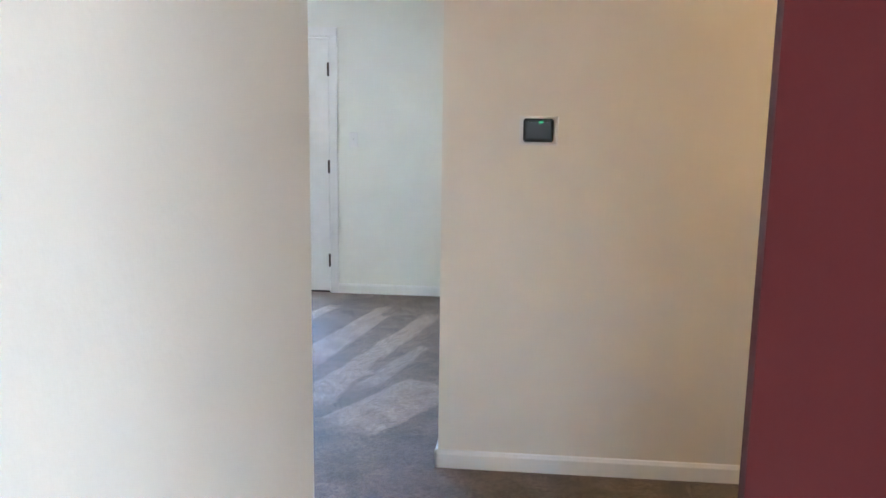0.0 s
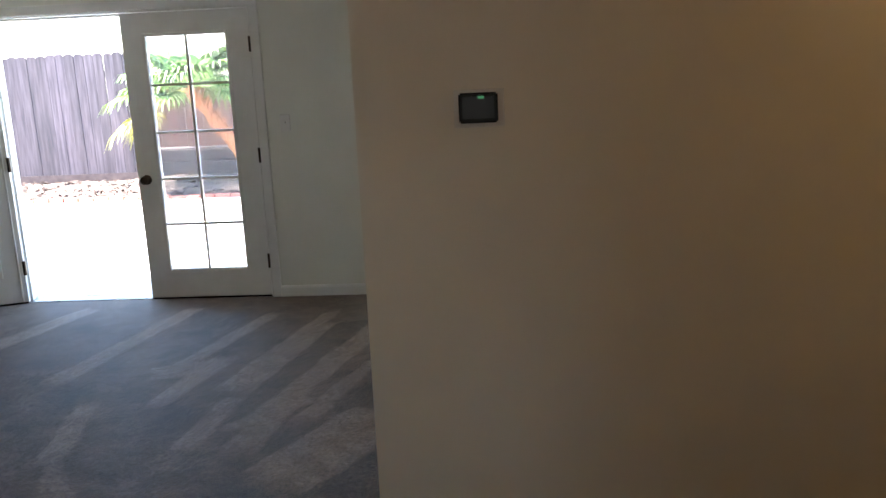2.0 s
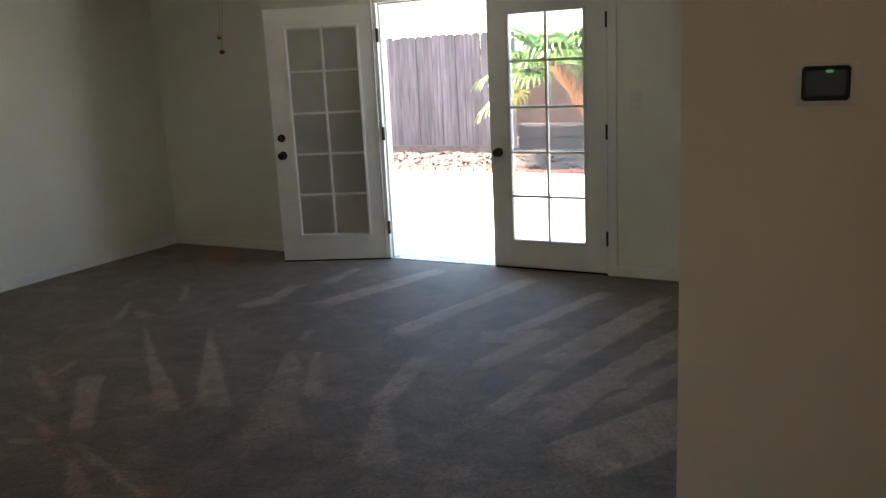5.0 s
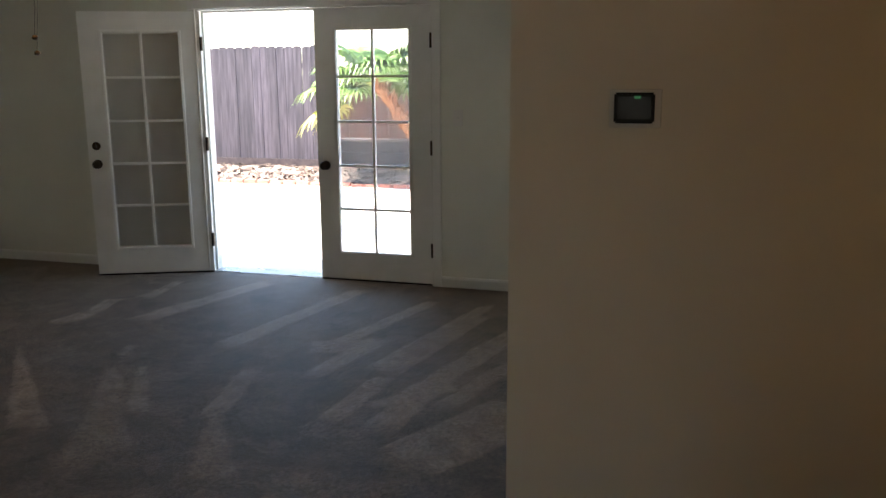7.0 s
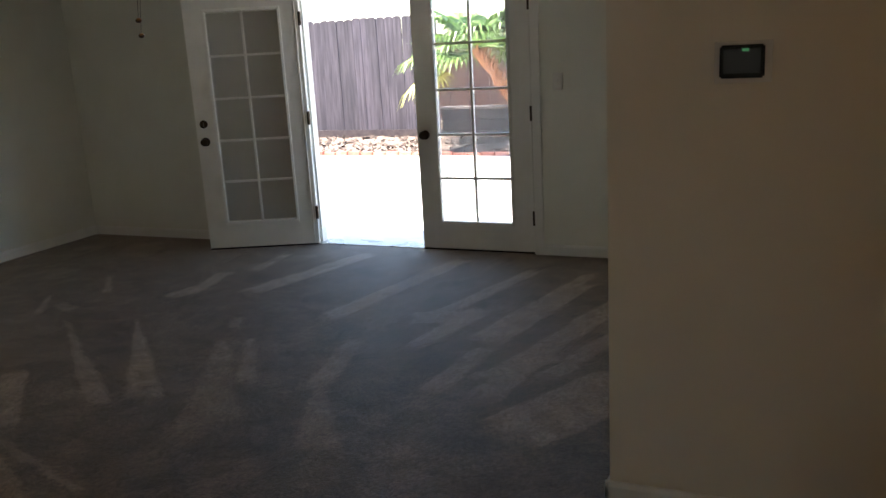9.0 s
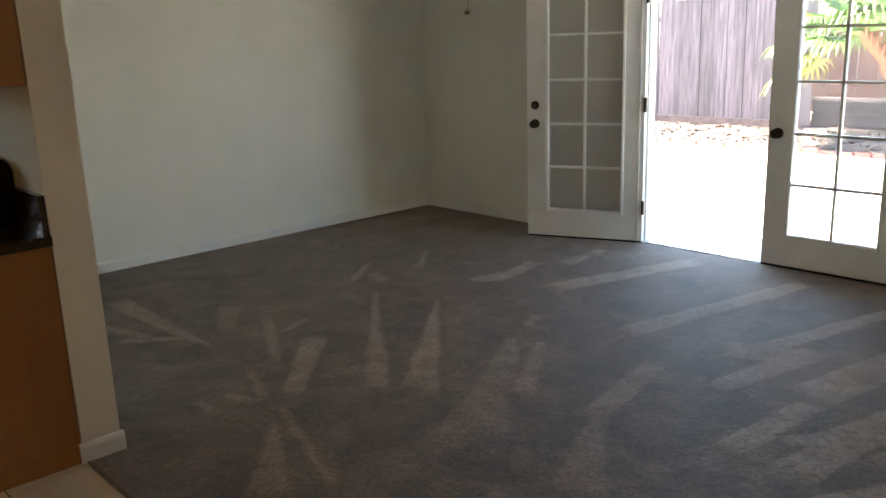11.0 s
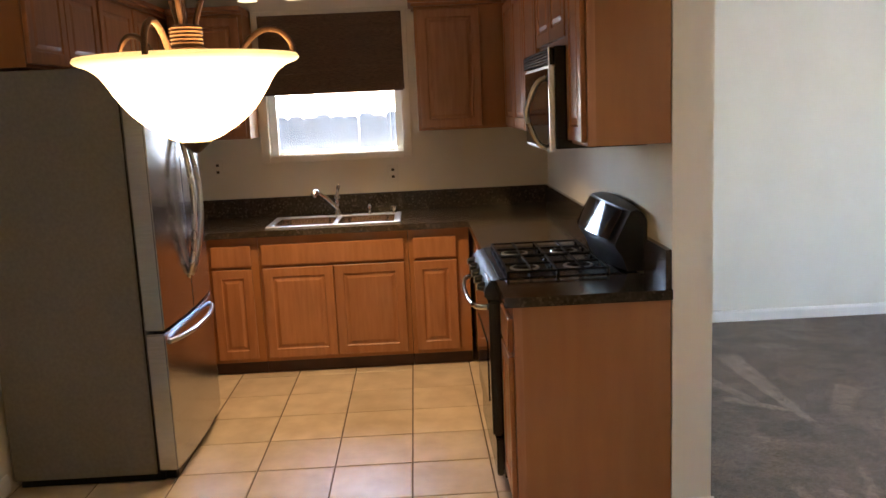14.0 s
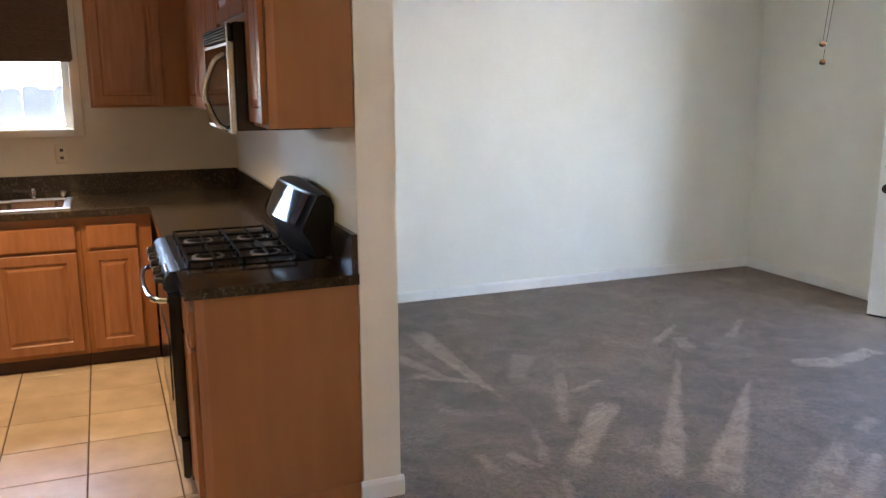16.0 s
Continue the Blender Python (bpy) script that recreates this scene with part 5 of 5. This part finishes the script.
# ---- track light ----
TX, TZ = -4.42, 2.325
track = thing("track_light", (TX, 0.92, H), "dark bronze four-lamp ceiling bar with small glass shades, lit", "track light")
part("canopy", boxes((TX - 0.06, TX + 0.06, 0.85, 0.99, 2.418, 2.4415)), BRONZE, track, bevel=0.006)
part("bar", tube([(TX, 0.505, TZ), (TX, 1.345, TZ)], 0.008, 10), BRONZE, track, smooth=True)
for y in (0.80, 1.04):
    part("brace", tube([(TX, 0.92, 2.42), (TX, (0.92 + y) / 2, 2.375), (TX, y, TZ + 0.004)], 0.005, 8), BRONZE, track, smooth=True)
for k in range(4):
    y = 0.575 + k * 0.236
    s = part("socket", lathe([(0.0, TZ - 0.085), (0.017, TZ - 0.082), (0.017, TZ - 0.04), (0.008, TZ - 0.03), (0.008, TZ - 0.004), (0.0, TZ - 0.003)], (TX, y, 0), 16), BRONZE, track, smooth=True)
    part("shade", lathe([(0.019, TZ - 0.083), (0.024, TZ - 0.092), (0.027, TZ - 0.108), (0.033, TZ - 0.125), (0.050, TZ - 0.146), (0.047, TZ - 0.147), (0.030, TZ - 0.128), (0.024, TZ - 0.108), (0.016, TZ - 0.086)], (TX, y, 0), 20), SMALL_SHADE_ON, s, "small lit flared glass shade", smooth=True)
    lamp("track_bulb", "SPOT", (TX, y, TZ - 0.16), 1.15, (1.0, 0.66, 0.32), 0.03, cone=112)
# White disc standing in for a bright spot of light on the ceiling.
ceil_spot = thing("ceiling_disc", (-4.75, 1.42, H), "small white round disc for a bright ceiling spot", "smoke detector")
part("cover", lathe([(0.0, 2.424), (0.036, 2.425), (0.043, 2.431), (0.044, H), (0.0, H + 0.001)], (-4.75, 1.405, 0), 24), PLASTIC, ceil_spot, smooth=True)

# ---- ceiling fan ----
CX, CY = -2.93, 4.42
fan = thing("ceiling_fan", (CX, CY, H), "dark bronze ceiling fan with a lit amber glass bowl", "ceiling fan")
part("canopy", lathe([(0.0, 2.37), (0.03, 2.375), (0.07, 2.40), (0.075, H), (0.0, H + 0.001)], (CX, CY, 0), 24), BRONZE, fan, smooth=True)
part("motor", lathe([(0.0, 2.12), (0.06, 2.12), (0.10, 2.14), (0.125, 2.18), (0.125, 2.24), (0.09, 2.28), (0.025, 2.30), (0.020, 2.37), (0.0, 2.371)], (CX, CY, 0), 28), COPPER, fan, "shiny copper-bronze motor housing", smooth=True)
part("light_fitter", lathe([(0.0, 2.088), (0.09, 2.088), (0.10, 2.098), (0.06, 2.108), (0.05, 2.12), (0.0, 2.121)], (CX, CY, 0), 28), COPPER, fan, smooth=True)
part("glass_bowl", lathe([(0.0, 2.000), (0.045, 2.003), (0.086, 2.021), (0.112, 2.046), (0.126, 2.068), (0.140, 2.084), (0.136, 2.087), (0.0, 2.0875)], (CX, CY, 0), 32), FAN_GLOBE_ON, fan, "glowing amber glass bowl", smooth=True)
part("finial", lathe([(0.0, 1.973), (0.008, 1.977), (0.010, 1.988), (0.018, 1.997), (0.0, 1.9995)], (CX, CY, 0), 14), BRONZE, fan, smooth=True)
for k in range(5):
    a = radians(100 + 72 * k)
    m = Matrix.Translation((CX, CY, 2.165)) @ Matrix.Rotation(a, 4, "Z") @ Matrix.Rotation(radians(11), 4, "X")
    bm = bmesh.new()
    out = [(0.20, -0.055), (0.30, -0.062), (0.60, -0.068), (0.66, -0.05), (0.692, 0.0), (0.66, 0.05), (0.60, 0.068), (0.30, 0.062), (0.20, 0.055)]
    lo = [bm.verts.new((x, y, -0.004)) for x, y in out]
    hi = [bm.verts.new((x, y, 0.004)) for x, y in out]
    bm.faces.new(lo[::-1])
    bm.faces.new(hi)
    for i in range(len(out)):
        bm.faces.new((lo[i], lo[(i + 1) % 9], hi[(i + 1) % 9], hi[i]))
    bl = part("blade", on_face(bm, m), FAN_WOOD, fan, "dark wooden blade")
    part("blade_iron", on_face(boxes((0.10, 0.26, -0.018, 0.018, -0.010, -0.005)), m), COPPER, bl, bevel=0.002)
for dx, dy, z in ((0.0, 0.0, 1.752), (-0.03, 0.04, 1.676)):
    part("pull_chain", tube([(CX + 0.07 + dx, CY + dy, 2.07), (CX + dx * 0.5 + 0.02, CY + dy, 1.95), (CX + dx, CY + dy, z + 0.012)], 0.0012, 5), BRONZE, fan)
    part("pull_knob", lathe([(0.0, z - 0.014), (0.012, z - 0.010), (0.017, z), (0.011, z + 0.010), (0.0, z + 0.014)], (CX + dx, CY + dy, 0), 12), BRONZE, fan, smooth=True)
lamp("fan_bulb", "POINT", (CX, CY, 1.90), 0.15, (1.0, 0.60, 0.25), 0.08)

# ---- hall lamp ----
# Unseen lamp added in the hall to warm the thermostat wall.
hall = thing("ceiling_lamp", (1.9, 2.75, H), "round lit glass ceiling lamp, added unseen in the hall", "ceiling lamp")
part("glass_dome", lathe([(0.0, 2.34), (0.07, 2.35), (0.12, 2.38), (0.14, 2.42), (0.0, 2.421)], (1.9, 2.75, 0), 28), SMALL_SHADE_ON, hall, smooth=True)
part("rim", lathe([(0.0, 2.421), (0.15, 2.421), (0.15, H), (0.0, H + 0.001)], (1.9, 2.75, 0), 28), BRONZE, hall)
lamp("hall_bulb", "POINT", (1.9, 2.75, 2.25), 0.42, (1.0, 0.60, 0.25), 0.08)

# ---- floor tiles ----
TILE_X, TILE_Y = 0.346, 0.357


def tile_piece(w, h):
    bm = boxes((0.002, w - 0.005, 0.002, h - 0.005, -0.0055, 0.0))
    bmesh.ops.bevel(bm, geom=[e for e in bm.edges if all(v.co.z > -0.001 for v in e.verts)], offset=0.002, segments=1, affect="EDGES")
    mesh = bpy.data.meshes.new("tile")
    bm.to_mesh(mesh)
    bm.free()
    mesh.materials.append(TILE)
    return mesh


whole, cut = tile_piece(TILE_X, TILE_Y), tile_piece(TILE_X, 0.304)
for i in range(20):
    for j in range(12):
        x, y = -3.970 - 5 * TILE_X + i * TILE_X, 1.308 + (j - 9) * TILE_Y
        if x + TILE_X > 0.90:
            continue
        ob = new("tile", cut if j == 11 else whole)
        ob.parent = floor
        ob.location = (x, y, 0)
part("carpet_edge", boxes((-2.96, 0.86, 2.316, 2.328, -0.004, 0.008)), GROUT, label="dark seam between tile and carpet", kind="structure")
